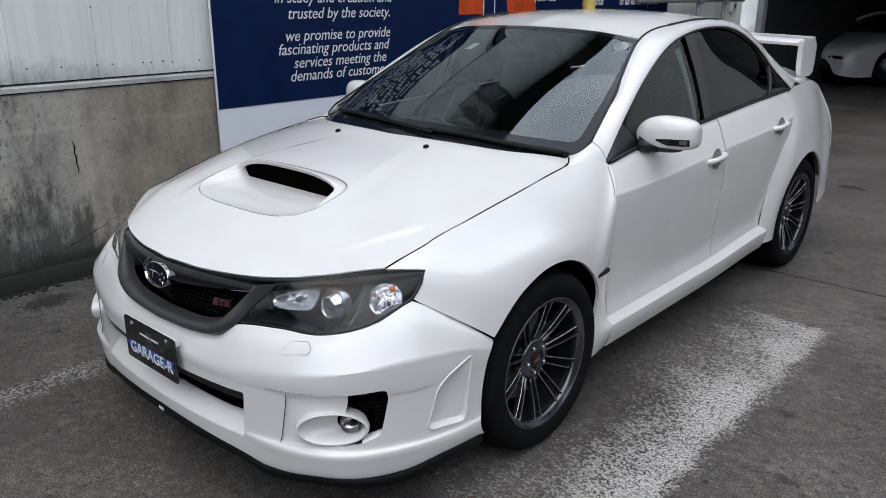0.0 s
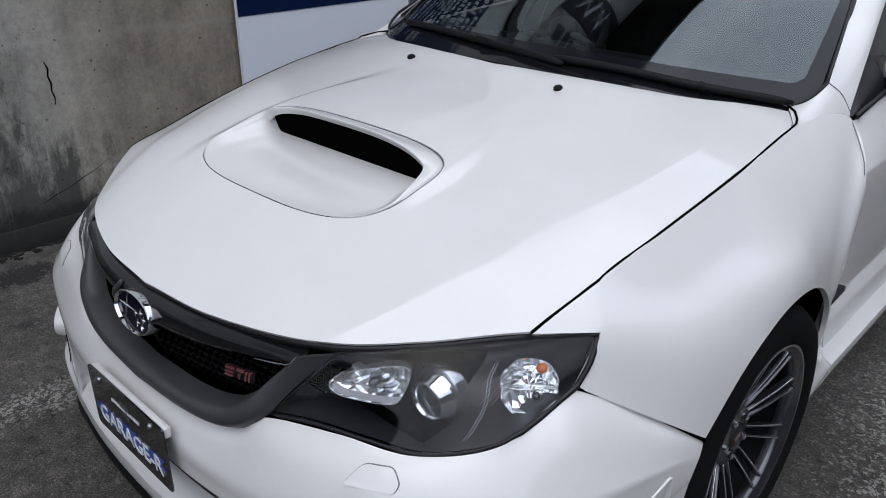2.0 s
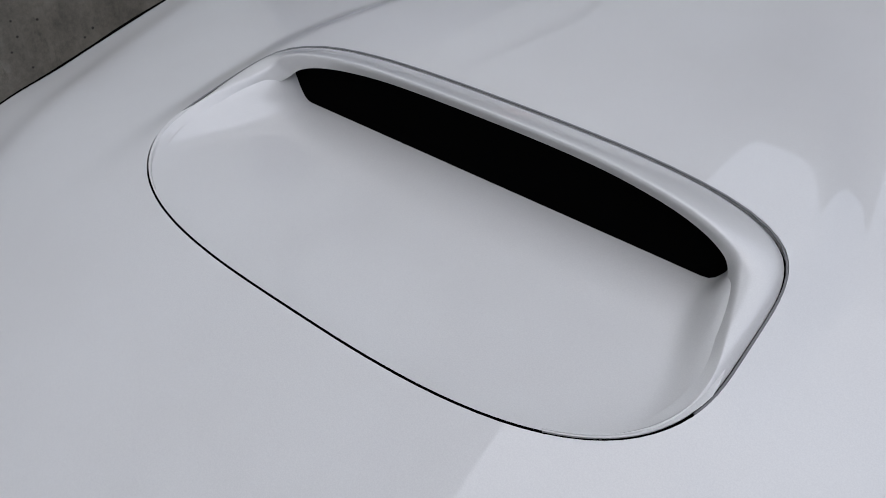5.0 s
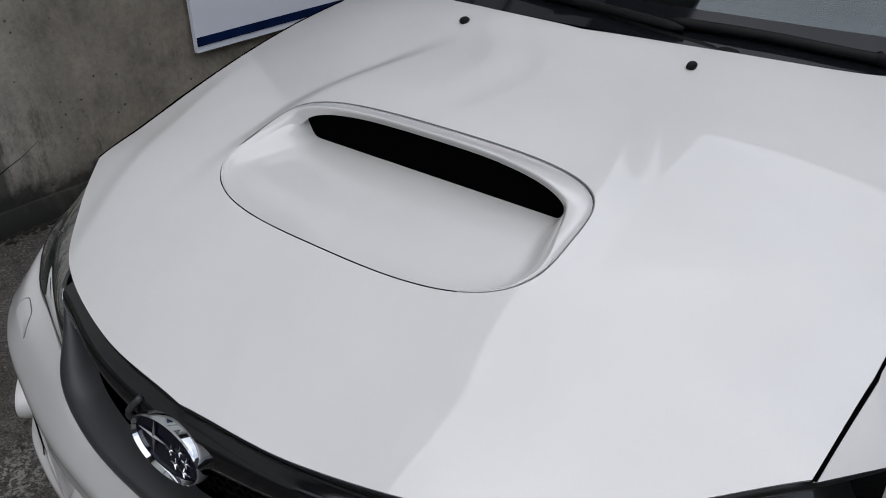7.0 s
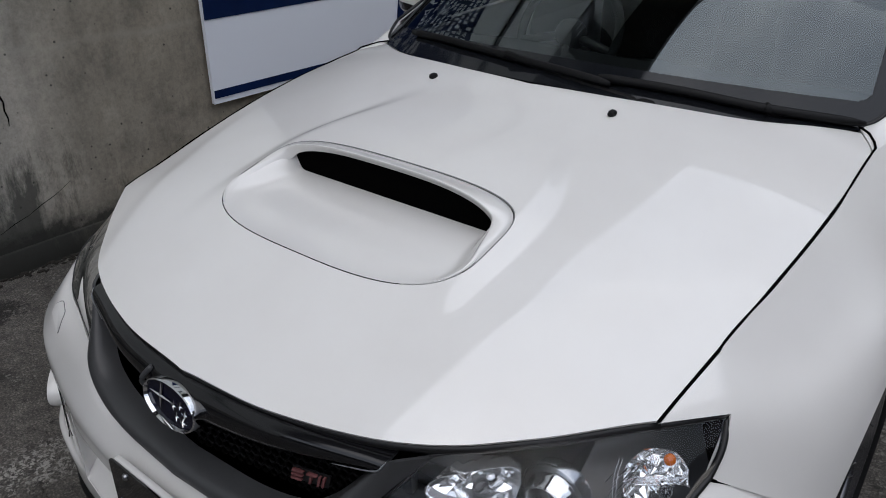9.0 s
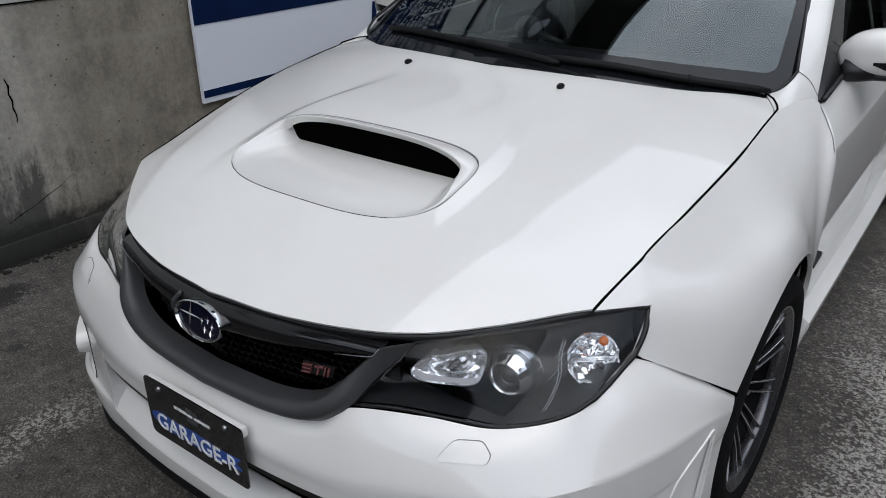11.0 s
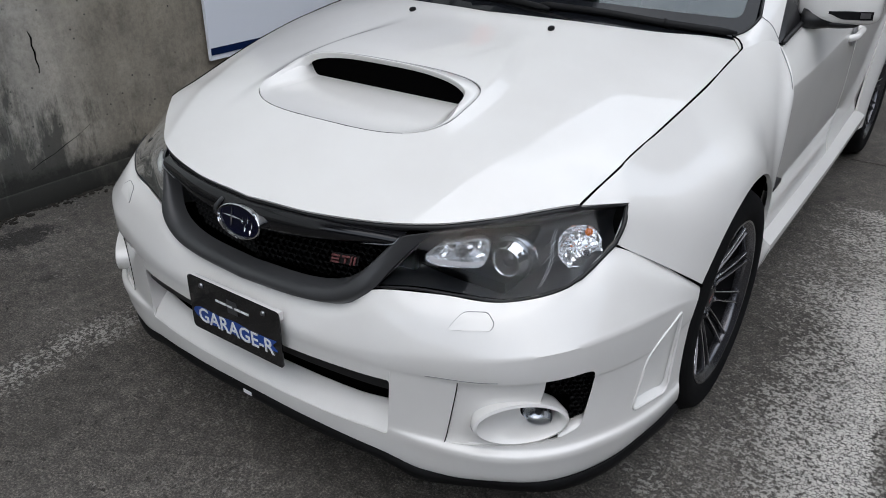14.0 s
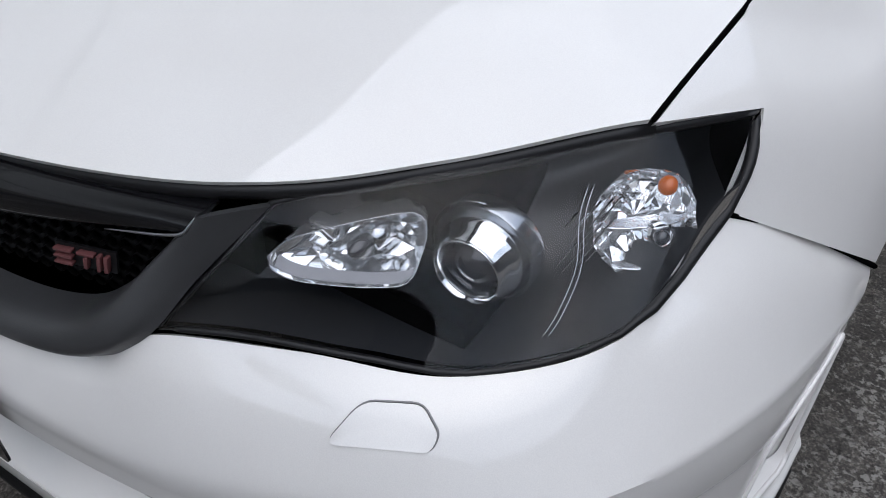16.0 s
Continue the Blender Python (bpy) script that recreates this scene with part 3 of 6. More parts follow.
tagged(part("wall_joint", tube([(WALL_X + 0.0003, y, z) for y, z in joint_pts], [.0005, .0016, .0008, .0018, .001, .0005], 6), DARK), "dark hairline joint in the concrete wall", "crack", kind="structure")
rnd = random.Random(11)
bm = bmesh.new()
for k in range(900):
    y = rnd.uniform(-1.6, 3.4)
    x = WALL_X + 0.012 + abs(rnd.gauss(0, 0.028))
    r = rnd.uniform(0.004, 0.013)
    m = Matrix.Translation((x, y, r * 0.3)) @ Matrix.Rotation(rnd.uniform(0, 6), 4, "Z") @ Matrix.Diagonal((rnd.uniform(.7, 1.8), rnd.uniform(.6, 1.2), rnd.uniform(.35, .8), 1))
    bmesh.ops.create_icosphere(bm, subdivisions=1, radius=r, matrix=m)
LITTER = grained("dark_litter", (0.020, 0.017, 0.013), 0.9, 0.3, 200)
tagged(part("leaf_litter", bm, LITTER, shade=False), "dark rotten leaf litter along the wall foot", "litter", kind="stuff")
# eave over the siding
bm = box(WALL_X - 0.3, WALL_X + 0.90, -9, WALL_END, 6.2, 6.38)
tagged(part("eave_west", bm, EAVE, shade=False), "dark steel eave over the siding", "eave", kind="structure")

tagged(part("trim_siding_flashing", box(WALL_X - 0.04, WALL_X - 0.005, -9, WALL_END, 2.96, 3.02), EAVE, shade=False), "dark flashing between two rows of siding", "trim", kind="structure")
tall = thing("tall_sign", "tall pale sign with dark print high on the siding", "sign", (WALL_X - 0.02, 2.25, 4.15))
part("panel", box(0, 0.03, 0, 0.42, 0, 2.0, bevel=0.004), LEDGE, tall, shade=False)
part("dark_panel", box(0, 0.03, 0.43, 0.85, 0, 2.0, bevel=0.004), EAVE, tall, "dark half of the sign", shade=False)
for k in range(7):
    part("print_bar", box(0.031, 0.034, 0.14, 0.28, 0.15 + 0.2 * k, 0.29 + 0.2 * k), EAVE, tall, shade=False)
for k in range(2):
    part("pale_mark", prism([(0.50, 0.2 + 0.5 * k), (0.78, 0.3 + 0.5 * k), (0.56, 0.42 + 0.5 * k), (0.80, 0.58 + 0.5 * k), (0.72, 0.62 + 0.5 * k), (0.48, 0.45 + 0.5 * k), (0.66, 0.33 + 0.5 * k)], 0.031, 0.034, "X"), BOARD_WHITE, tall, shade=False)

# sign board on the wall
board = thing("sign_board", "large navy and white advertising board on the wall", "sign", (WALL_X + 0.02, 1.575, 0.474))
BX = 0.022
def board_piece(name, y0, y1, z0, z1, material, x0=0.0, x1=BX):
    return part(name, box(x0, x1, y0 - 1.575, y1 - 1.575, z0 - 0.474, z1 - 0.474), material, board, shade=False)
board_piece("backing", 1.575, 7.4, 0.474, 2.47, BOARD_WHITE, 0.0, 0.02)
board_piece("navy_field", 1.578, 7.4, 0.850, 2.467, NAVY, 0.0203, 0.0235)
board_piece("navy_stripe", 1.580, 7.4, 0.500, 0.536, NAVY, 0.0203, 0.0235)
TEXT = lambda y, z: Matrix(((0, 0, 1, 0.0245), (1, 0, 0, y - 1.575), (0, 1, 0, z - 0.474), (0, 0, 0, 1)))
for text, y0, z0, size in (("in study and creation and", 2.03, 1.475, 0.102), ("trusted by the society.", 2.13, 1.375, 0.102),
                           ("we promise to provide", 2.10, 1.235, 0.102), ("fascinating products and", 2.04, 1.150, 0.102),
                           ("services meeting the", 2.16, 1.062, 0.102), ("demands of customers", 2.125, 0.977, 0.102)):
    words("lettering", text, size, WHITE, TEXT(y0, z0), board, 0.0, 0.25, label="white italic lettering")
words("lettering", "requires", 0.16, WHITE, TEXT(4.65, 1.475), board, 0.002, 0.25)
words("lettering", "Sales and           of all kinds of parts.", 0.105, WHITE, TEXT(5.62, 1.43), board, 0.001, 0.25)
# further lines of small print, too small to read
rnd = random.Random(21)
for k in range(9):
    z, y = 1.60 + 0.094 * k, 1.93 + rnd.uniform(0, 0.12)
    stop = y + rnd.uniform(0.85, 1.15)
    bm = bmesh.new()
    while y < stop:
        for _ in range(rnd.randint(2, 8)):
            w, h = rnd.uniform(0.020, 0.036), rnd.choice((0.045, 0.045, 0.068))
            box(0.0240, 0.0255, y - 1.575, y + w - 1.575, z - 0.474, z + h - 0.474, bm)
            y += w + 0.011
        y += 0.030
    tagged(part("small_print", bm, WHITE, board, "line of small white print", shade=False), kind="stuff")
words("lettering", "h", 0.30, NAVY, TEXT(2.80, 0.60), board, 0.006, 0.12, label="large dark blue letter")
bm = prism([(3.82 - 1.575, 0.9), (4.12 - 1.575, 0.9), (4.12 - 1.575, 2.2), (3.82 - 1.575, 2.2)], 0.0242, 0.0262, "X")
part("red_block", bm, BOARD_RED, board, "orange red printed block", shade=False)
bm = prism([(4.5 - 1.575, 0.7), (4.95 - 1.575, 0.7), (4.6 - 1.575, 1.7), (4.3 - 1.575, 1.7)], 0.0242, 0.0262, "X")
part("red_slash", bm, BOARD_RED, board, "orange red printed slash", shade=False)
for y in (4.125, 4.27):
    part("white_rule", box(0.0264, 0.028, y - 1.575, y - 1.565, 0.3, 1.2), WHITE, board, shade=False)


# ---- the car: body ----
car = thing("car", "white four-door sports saloon parked on the yard", "car")
HOOD_C = curve1([(0.085, 0.735), (0.2, 0.79), (0.4, 0.868), (0.6, 0.917), (0.8, 0.952), (1.0, 0.985), (1.13, 1.008), (1.4, 1.04)])
HOOD_S = curve1([(0.085, 0.62), (0.25, 0.706), (0.40, 0.775), (0.522, 0.806), (0.654, 0.840), (0.809, 0.876), (1.0, 0.913), (1.127, 0.932), (1.213, 0.943), (1.27, 0.953), (1.4, 0.972)])
SEAM_X = curve1([(0.0, 0.64), (0.40, 0.6925), (0.522, 0.704), (0.654, 0.718), (0.809, 0.732), (0.9, 0.738), (1.0, 0.742), (1.127, 0.743), (1.213, 0.742), (1.27, 0.736), (1.34, 0.70)])
CREASE_X = curve1([(0.17, 0.412), (0.29, 0.482), (0.465, 0.556), (0.67, 0.625), (0.97, 0.668), (1.2, 0.69)])
SCOOP_Y0, SCOOP_Y1, SCOOP_A = 0.345, 0.645, 0.318
SCOOP_C, SCOOP_B = (SCOOP_Y0 + SCOOP_Y1) / 2, (SCOOP_Y1 - SCOOP_Y0) / 2


def hood_z(x, y):
    ax = abs(x)
    xe = SEAM_X(y)
    zc, zs = HOOD_C(y), HOOD_S(y)
    z = zs + (zc - zs) * (1 - min(1.2, ax / xe) ** 2.3)
    # raised panel behind the scoop and a crease from each grille corner
    w = 0.33 - 0.10 * smooth(0.6, 1.0, y)
    z += 0.014 * smooth(w + 0.035, w - 0.03, ax) * smooth(0.25, 0.6, y) * (1 - smooth(0.7, 1.05, y))
    c = CREASE_X(y)
    z += 0.0050 * math.exp(-((ax - c) / (0.16 if ax < c else 0.040)) ** 2) * smooth(0.08, 0.22, y) * (1 - smooth(0.40, 0.95, y))
    return z


FRONT_EDGE = [(0, 0.085, 0), (0.2, 0.105, 0), (0.41, 0.172, 0), (0.56, 0.282, 0), (0.690, 0.407, 0)]
REAR_EDGE = [(0, 1.105, 0), (0.25, 1.135, 0), (0.5, 1.207, 0), (0.70, 1.342, 0)]


def hood_rows(n, m):
    f, r = spl(FRONT_EDGE, n), spl(REAR_EDGE, n)
    half = []
    for j in range(m):
        v = j / (m - 1)
        row = []
        for i in range(n):
            u = i / (n - 1)
            p = f[i].lerp(r[i], v)
            e = f[-1].lerp(r[-1], v)
            k = (SEAM_X(e.y) - 0.003) / e.x
            x = p.x * (1 + (k - 1) * u ** 3)
            z = hood_z(x, p.y)
            row.append(Vector((x, p.y, z)))
        half.append(row)
    return [[Vector((-p.x, p.y, p.z)) for p in reversed(r[1:])] + r for r in half]


hood = part("hood", thick(grid(hood_rows(110, 110)), 0.006), PAINT, car)


# scoop: a ramp that dips into the opening, and a lip that arches over it
def scoop_outline(a, grow=0.0):
    c, s = math.cos(a), math.sin(a)
    p = 2.8 if s < 0 else 5.0
    k = (abs(c) ** p + abs(s) ** p) ** (-1 / p)
    return (SCOOP_A + grow) * k * c, SCOOP_C + (SCOOP_B + grow) * k * s


def scoop_front(x):
    return SCOOP_C - SCOOP_B * max(0.0, 1 - (abs(x) / SCOOP_A) ** 2.8) ** (1 / 2.8)


def ramp_rows(n, m):
    rows = []
    for j in range(m):
        v = j / (m - 1)
        row = []
        for i in range(n):
            u = -1 + 2 * i / (n - 1)
            u = math.copysign(1 - (1 - abs(u)) ** 1.4, u)
            x0 = (SCOOP_A - 0.0022) * u
            y0 = scoop_front(x0) + 0.0008
            y = y0 + (0.64 - y0) * v
            x = x0 * (1 - 0.105 * smooth(0.0, 0.75, v))
            z0 = hood_z(x0, y0)
            flat = 0.853 + (0.873 - 0.853) * (y - 0.345) / 0.255
            k = smooth(0.0, 0.3, v)
            z = z0 + (flat - z0) * k
            edge = smooth(0.86, 1.0, abs(u)) ** 2
            z += edge * (hood_z(x0, y) + 0.002 - z) * 0.9
            row.append(Vector((x, y, z)))
        rows.append(row)
    return rows


cut(hood, [prism([scoop_outline(radians(a), 0.0012) for a in range(0, 360, 3)], 0.5, 1.2, "Z")])
part("scoop_ramp", grid(ramp_rows(70, 30)), PAINT, hood)
n = 110
outer, crest, top, lip, under = [], [], [], [], []
for i in range(n + 1):
    a = radians(-48 + 276 * i / n)
    x, y = scoop_outline(a)
    rear = smooth(0.42, 0.60, y)
    ends = smooth(0.0, 0.20, min(i, n - i) / n)
    q = max(0.0, 1 - (abs(x) / SCOOP_A) ** 4)
    outer.append((*scoop_outline(a, -0.0022 + 0.0008 * rear), hood_z(x, y) - 0.003))
    xi, yi = scoop_outline(a, -0.002 - 0.006 * ends)
    crest.append((xi, yi, hood_z(xi, yi) + 0.0005 + 0.0025 * rear))
    # inner edge of the lip: flat end walls in front, an arch over the opening behind
    xi, yi = scoop_outline(a, -0.004 - 0.008 * ends)
    xo = x * (1 - 0.125 * rear) if abs(x) > 0.2 else x * (1 - 0.125 * rear * abs(x) / 0.2)
    yo = yi + (0.572 + 0.010 * q - yi) * smooth(0.50, 0.61, y) if y > 0.5 else yi
    xo = xi + (xo - xi) * smooth(0.38, 0.56, y)
    zi = hood_z(xi, yi) + 0.001 + (0.004 + 0.013 * q ** 0.5) * rear - 0.004 * (1 - ends)
    pin = Vector((xo, yo, zi))
    top.append(Vector(crest[-1]).lerp(pin, 0.82) + Vector((0, 0, 0.0022 * rear)))
    lip.append(pin)
    under.append(pin + Vector((-0.010 * x / SCOOP_A, 0.012 * rear, -0.012 * rear - 0.004)))
ring = [scoop_outline(radians(a), 0.0002) for a in range(-20, 201, 4)]
part("scoop_seam", tube([(x, y, hood_z(x, y) - 0.0004) for x, y in ring], 0.0011, 5), SEAM_SHADE_GREY, hood)
part("scoop_lip", grid(loft([outer, crest, top, lip, under], n + 1, 30, tight)), PAINT, hood, "raised lip round the intake")
# black sheet across the scoop, its colour stands for the shade inside
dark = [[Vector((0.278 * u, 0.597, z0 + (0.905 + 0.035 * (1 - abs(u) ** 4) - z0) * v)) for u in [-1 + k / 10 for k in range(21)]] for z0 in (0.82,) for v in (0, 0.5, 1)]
part("scoop_shade", thick(grid(dark), 0.004), DARK, hood, "black sheet painted for the shade in the intake")
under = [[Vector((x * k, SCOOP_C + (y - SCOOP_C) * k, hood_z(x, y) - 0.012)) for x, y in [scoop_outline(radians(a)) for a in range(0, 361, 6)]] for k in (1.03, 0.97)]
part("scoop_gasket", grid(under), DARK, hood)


for s in (-1, 1):
    nz = part("washer_nozzle", ball((0, 0, 0), (0.009, 0.013, 0.008), u=8, v=6, power=0.8), LIP_BLACK, hood, "small black washer nozzle")
    nz.location = (s * 0.254, 1.050, hood_z(0.254, 1.050) + 0.004)
# black seal under the hood's front edge
edge = spl(FRONT_EDGE, 30)
seal = [Vector((p.x, p.y + 0.012, hood_z(p.x, p.y) - 0.014)) for p in edge]
part("hood_seal", tube([Vector((-p.x, p.y, p.z)) for p in reversed(seal[1:])] + seal, 0.009, 8), BLACK_PLASTIC, car)

# fenders
ARCH_Y, ARCH_Z, ARCH_R = 0.98, 0.325, 0.372


def arch(deg, x, yc=ARCH_Y, r=ARCH_R):
    return Vector((x, yc + r * math.cos(radians(deg)), ARCH_Z + r * math.sin(radians(deg))))


def flared(a, b, t):
    """A rib that runs flat from the seam and turns down over a crest near the arch's edge."""
    r = Vector((0, b.y - ARCH_Y, b.z - ARCH_Z)).normalized()
    d = b - a
    pts = [a, a + 0.36 * d + Vector((0.006, 0, 0.007)), b + r * 0.058 + Vector((-0.022, 0, 0.004)), b + r * 0.022 + Vector((-0.003, 0, 0)), b]
    return tight(pts, 41)[round(t * 40)]


def ribs(outer, inner, n, m, bulge, top=0.45, flare=None):
    """Ribs from one edge to the other; bulge: how far out and up they bow, along the edge from 0 to 1."""
    o, i = spl(outer, n), spl(inner, n)
    rows = []
    for j in range(m):
        t = j / (m - 1)
        row = []
        for k, (a, b) in enumerate(zip(o, i)):
            outx, outz = bulge(k / (n - 1))
            d = b - a
            c1 = a + top * d + Vector((outx, 0, outz))
            c2 = b - 0.35 * d + Vector((outx * 0.8, 0, outz * 0.3))
            p = (1 - t) ** 3 * a + 3 * t * (1 - t) ** 2 * c1 + 3 * t * t * (1 - t) * c2 + t ** 3 * b
            w = flare(k / (n - 1)) if flare else 0.0
            row.append(p.lerp(flared(a, b, t), w) if w > 0 else p)
        rows.append(row)
    return rows


# the edge of the painted corner round the foot of the windscreen
CORNER = [(.684, 1.361, .9705), (.709, 1.379, .980), (.722, 1.400, .991), (.730, 1.424, 1.004), (.735, 1.450, 1.018)]
F_OUT = [(0.768, 0.442, 0.690), (0.762, 0.508, 0.764), (0.7125, 0.57, 0.8185), (0.7305, 0.75, 0.8630), (0.7460, 1.0, 0.9125), (0.7410, 1.265, 0.9520),
         (0.793, 1.462, 0.946), (0.874, 1.421, 0.80), (0.858, 1.420, 0.50), (0.868, 1.420, 0.36), (0.897, 1.420, 0.315), (0.870, 1.420, 0.235)]
F_IN = [(0.905, 0.666, 0.534), arch(125, 0.912), arch(108, 0.914), arch(94, 0.913), arch(80, 0.911), arch(68, 0.908), arch(55, 0.904), arch(40, 0.899), (0.893, 1.306, 0.49),
        (0.890, 1.296, 0.40), (0.896, 1.275, 0.32), (0.888, 1.245, 0.225)]
for s in (-1, 1):
    bm = grid(ribs(F_OUT, F_IN, 100, 41, flare=lambda k: 0.85 * smooth(0.03, 0.20, k) * (1 - smooth(0.40, 0.58, k)), bulge=lambda k: (0.020 * (1 - smooth(0.41, 0.61, k)) + 0.004, 0.028 * smooth(0.016, 0.164, k) * (1 - smooth(0.37, 0.59, k)))), s)
    # the tongue between headlight and hood
    fo = spl(F_OUT, 100)[9:19]
    seam = spl([(0.6955, 0.409, 0.7760), (0.7015, 0.47, 0.7935), (0.7125, 0.57, 0.8185)], 10)
    grid([[p.lerp(q, k / 6) for p, q in zip(seam, fo)] for k in range(7)], s, bm)
    # the corner below the windscreen pillar
    fo = spl(spl(F_OUT, 100)[45:55], 28)
    back = spl(CORNER, 19)[:-1] + spl([CORNER[-1], (.764, 1.463, .9945), (.788, 1.470, .957)], 10)
    grid([[p.lerp(q, k / 6) + Vector((0, 0, .003 * math.sin(math.pi * k / 6))) for p, q in zip(fo, back)] for k in range(7)], s, bm)
    joint = [Vector((s * p.x, p.y, p.z + .0012)) for p in back[18:]]
    fender = part("fender", thick(bm, 0.012), PAINT, car)
    part("pillar_seam", tube(joint, 0.0012, 6), SEAM_SHADE_GREY, fender)
    bm = box(0.868, 0.899, 1.330, 1.413, 0.563, 0.579, bevel=0.004, m=Matrix.Translation((0, 0, -.10)) @ Matrix.Rotation(radians(4), 4, 'X'))
    if s < 0:
        bmesh.ops.scale(bm, vec=(-1, 1, 1), verts=bm.verts)
        bmesh.ops.recalc_face_normals(bm, faces=bm.faces)
    edge = seam[:-1] + [p for p in spl(F_OUT, 400) if p.y >= 0.57 and p.y < 1.270 and p.z < 0.958][:160]
    gap = []
    for p in edge[::3]:
        q = Vector((SEAM_X(p.y) - .003, p.y, hood_z(SEAM_X(p.y) - .003, p.y)))
        c = (p + q) / 2
        gap.append(Vector((s * c.x, c.y, max(p.z, q.z) - .0012)))
    gap += [Vector((s * x, y, z)) for x, y, z in ((.7400, 1.278, .9580), (.731, 1.302, .9625), (.712, 1.333, .9695), (.692, 1.352, .9725), (.676, 1.360, .9735))]
    part("hood_gasket", tube(gap, 0.0025, 8), DARK, fender)
    joint = [Vector((s * p.x, p.y, p.z)) for p in spl([(.768, .443, .688), (.845, .565, .607), (.906, .664, .530)], 20)]
    part("bumper_gasket", tube(joint, 0.0032, 6), DARK, fender)
    joint = [Vector((s * p.x, p.y, p.z)) for p in spl([(.793, 1.468, .944), (.831, 1.446, .896), (.862, 1.424, .84), (.870, 1.422, .74), (.856, 1.422, .50), (.866, 1.422, .36)], 24)]
    part("door_gasket", tube(joint, 0.0013, 6), SEAM_SHADE_GREY, fender)
    part("fender_trim", bm, BLACK_PLASTIC, fender, "black fender garnish")

# front bumper
B = [
    [(0, .060, .530), (.17, .064, .533), (.29, .082, .548), (.362, .102, .597), (.50, .153, .609), (.63, .203, .610), (.737, .293, .6405), (.767, .442, .686), (.845, .565, .606), (.902, .662, .528)],
    [(0, .042, .500), (.17, .046, .503), (.29, .060, .525), (.375, .080, .560), (.50, .115, .572), (.63, .163, .585), (.738, .254, .604), (.805, .397, .638), (.868, .545, .586), (.905, .662, .517)],
    [(0, .022, .466), (.17, .026, .468), (.30, .036, .472), (.41, .052, .484), (.53, .081, .500), (.66, .127, .517), (.775, .218, .536), (.854, .364, .548), (.893, .527, .535), (.907, .662, .500)],
    [(0, .021, .448), (.17, .025, .450), (.30, .035, .453), (.41, .051, .460), (.53, .080, .468), (.66, .126, .480), (.775, .217, .496), (.854, .362, .502), (.893, .526, .492), (.906, .662, .472)],
]
BOTTOM = curve1([(0, .220), (.3, .212), (.42, .203), (.50, .186), (.56, .189), (.65, .194), (.72, .193), (.79, .190), (.85, .195), (.885, .213), (.91, .218)])


def shifted(row, z, dy, ledge=0.0):
    """A copy of a row at another height and further in; the ledge grows from the intake's end outwards."""
    out = []
    for x, y, _ in row:
        d = dy * (0.25 + 0.75 * smooth(0.45, 0.58, x)) + ledge * smooth(0.455, 0.555, x)
        out.append((x - (0.6 * d if x > 0.6 else 0.0), y + d, z(x) if callable(z) else z))
    return out


B += [shifted(B[3], lambda x: .437 + .02 * x, .003), shifted(B[3], lambda x: .430 + .02 * x, .005), shifted(B[3], lambda x: .412 + .012 * x, .006), shifted(B[3], .305, .003),
      shifted(B[3], .293, .002), shifted(B[3], .284, .000, -.001), shifted(B[3], .276, .000, -.011), shifted(B[3], .266, .000, -.013), shifted(B[3], .244, .002, -.012),
      shifted(B[3], BOTTOM, .012, -.012), shifted(B[3], lambda x: BOTTOM(x) - .010, .024, -.014)]
rows = loft(B[:3], 90, 26, tight)[:-1] + loft(B[2:], 90, 70, tight)
for _ in range(14):
    before = [[p.y for p in r] for r in rows]
    for j in range(1, len(rows) - 1):
        for i, p in enumerate(rows[j]):
            k = smooth(0.43, 0.46, p.z) * (1 - smooth(0.53, 0.56, p.z)) * (1 - smooth(0.55, 0.72, p.x))
            p.y += 0.5 * k * ((before[j - 1][i] + before[j + 1][i]) / 2 - p.y)
for r in rows:
    for p in r:
        rim_y = ARCH_Y - math.sqrt(max(0.01, ARCH_R ** 2 - (p.z - ARCH_Z) ** 2)) - 0.002
        p.y += (min(rim_y, 0.662) - 0.662) * smooth(0.30, 0.662, p.y)
full = [[Vector((-p.x, p.y, p.z)) for p in reversed(r[1:])] + r for r in rows]
bumper = part("front_bumper", thick(grid(full), 0.008), PAINT, car, angle=14)
MOUTH = rounded([(-0.437, 0.412), (0, 0.402), (0.437, 0.412), (0.430, 0.262), (0, 0.262), (-0.430, 0.262)], 0.010)
FOG = rounded([(0.588, 0.446), (0.819, 0.472), (0.806, 0.324), (0.772, 0.303), (0.566, 0.284)], 0.014)
VENT = rounded([(0.566, 0.512), (0.470, 0.468), (0.437, 0.43), (0.400, 0.308), (0.540, 0.297)], 0.022)
cut(bumper, [prism(MOUTH, -0.1, 0.3), prism(FOG, -0.1, 0.36), prism([(-x, z) for x, z in FOG], -0.1, 0.36),
             prism(VENT, 0.72, 1.0, "X"), prism(VENT, -1.0, -0.72, "X")])
tmp = grid(rows)
SKIN = BVHTree.FromBMesh(tmp)
tmp.free()


def skin_y(x, z):
    """How far forward the bumper's skin lies at x, z."""
    hit = SKIN.ray_cast(Vector((x, -1, z)), Vector((0, 1, 0)))[0]
    return hit.y if hit else SKIN.find_nearest(Vector((x, 0.1, z)))[0].y


def skin_x(y, z):
    hit = SKIN.ray_cast(Vector((2, y, z)), Vector((-1, 0, 0)))[0]
    return hit.x if hit else SKIN.find_nearest(Vector((0.9, y, z)))[0].x


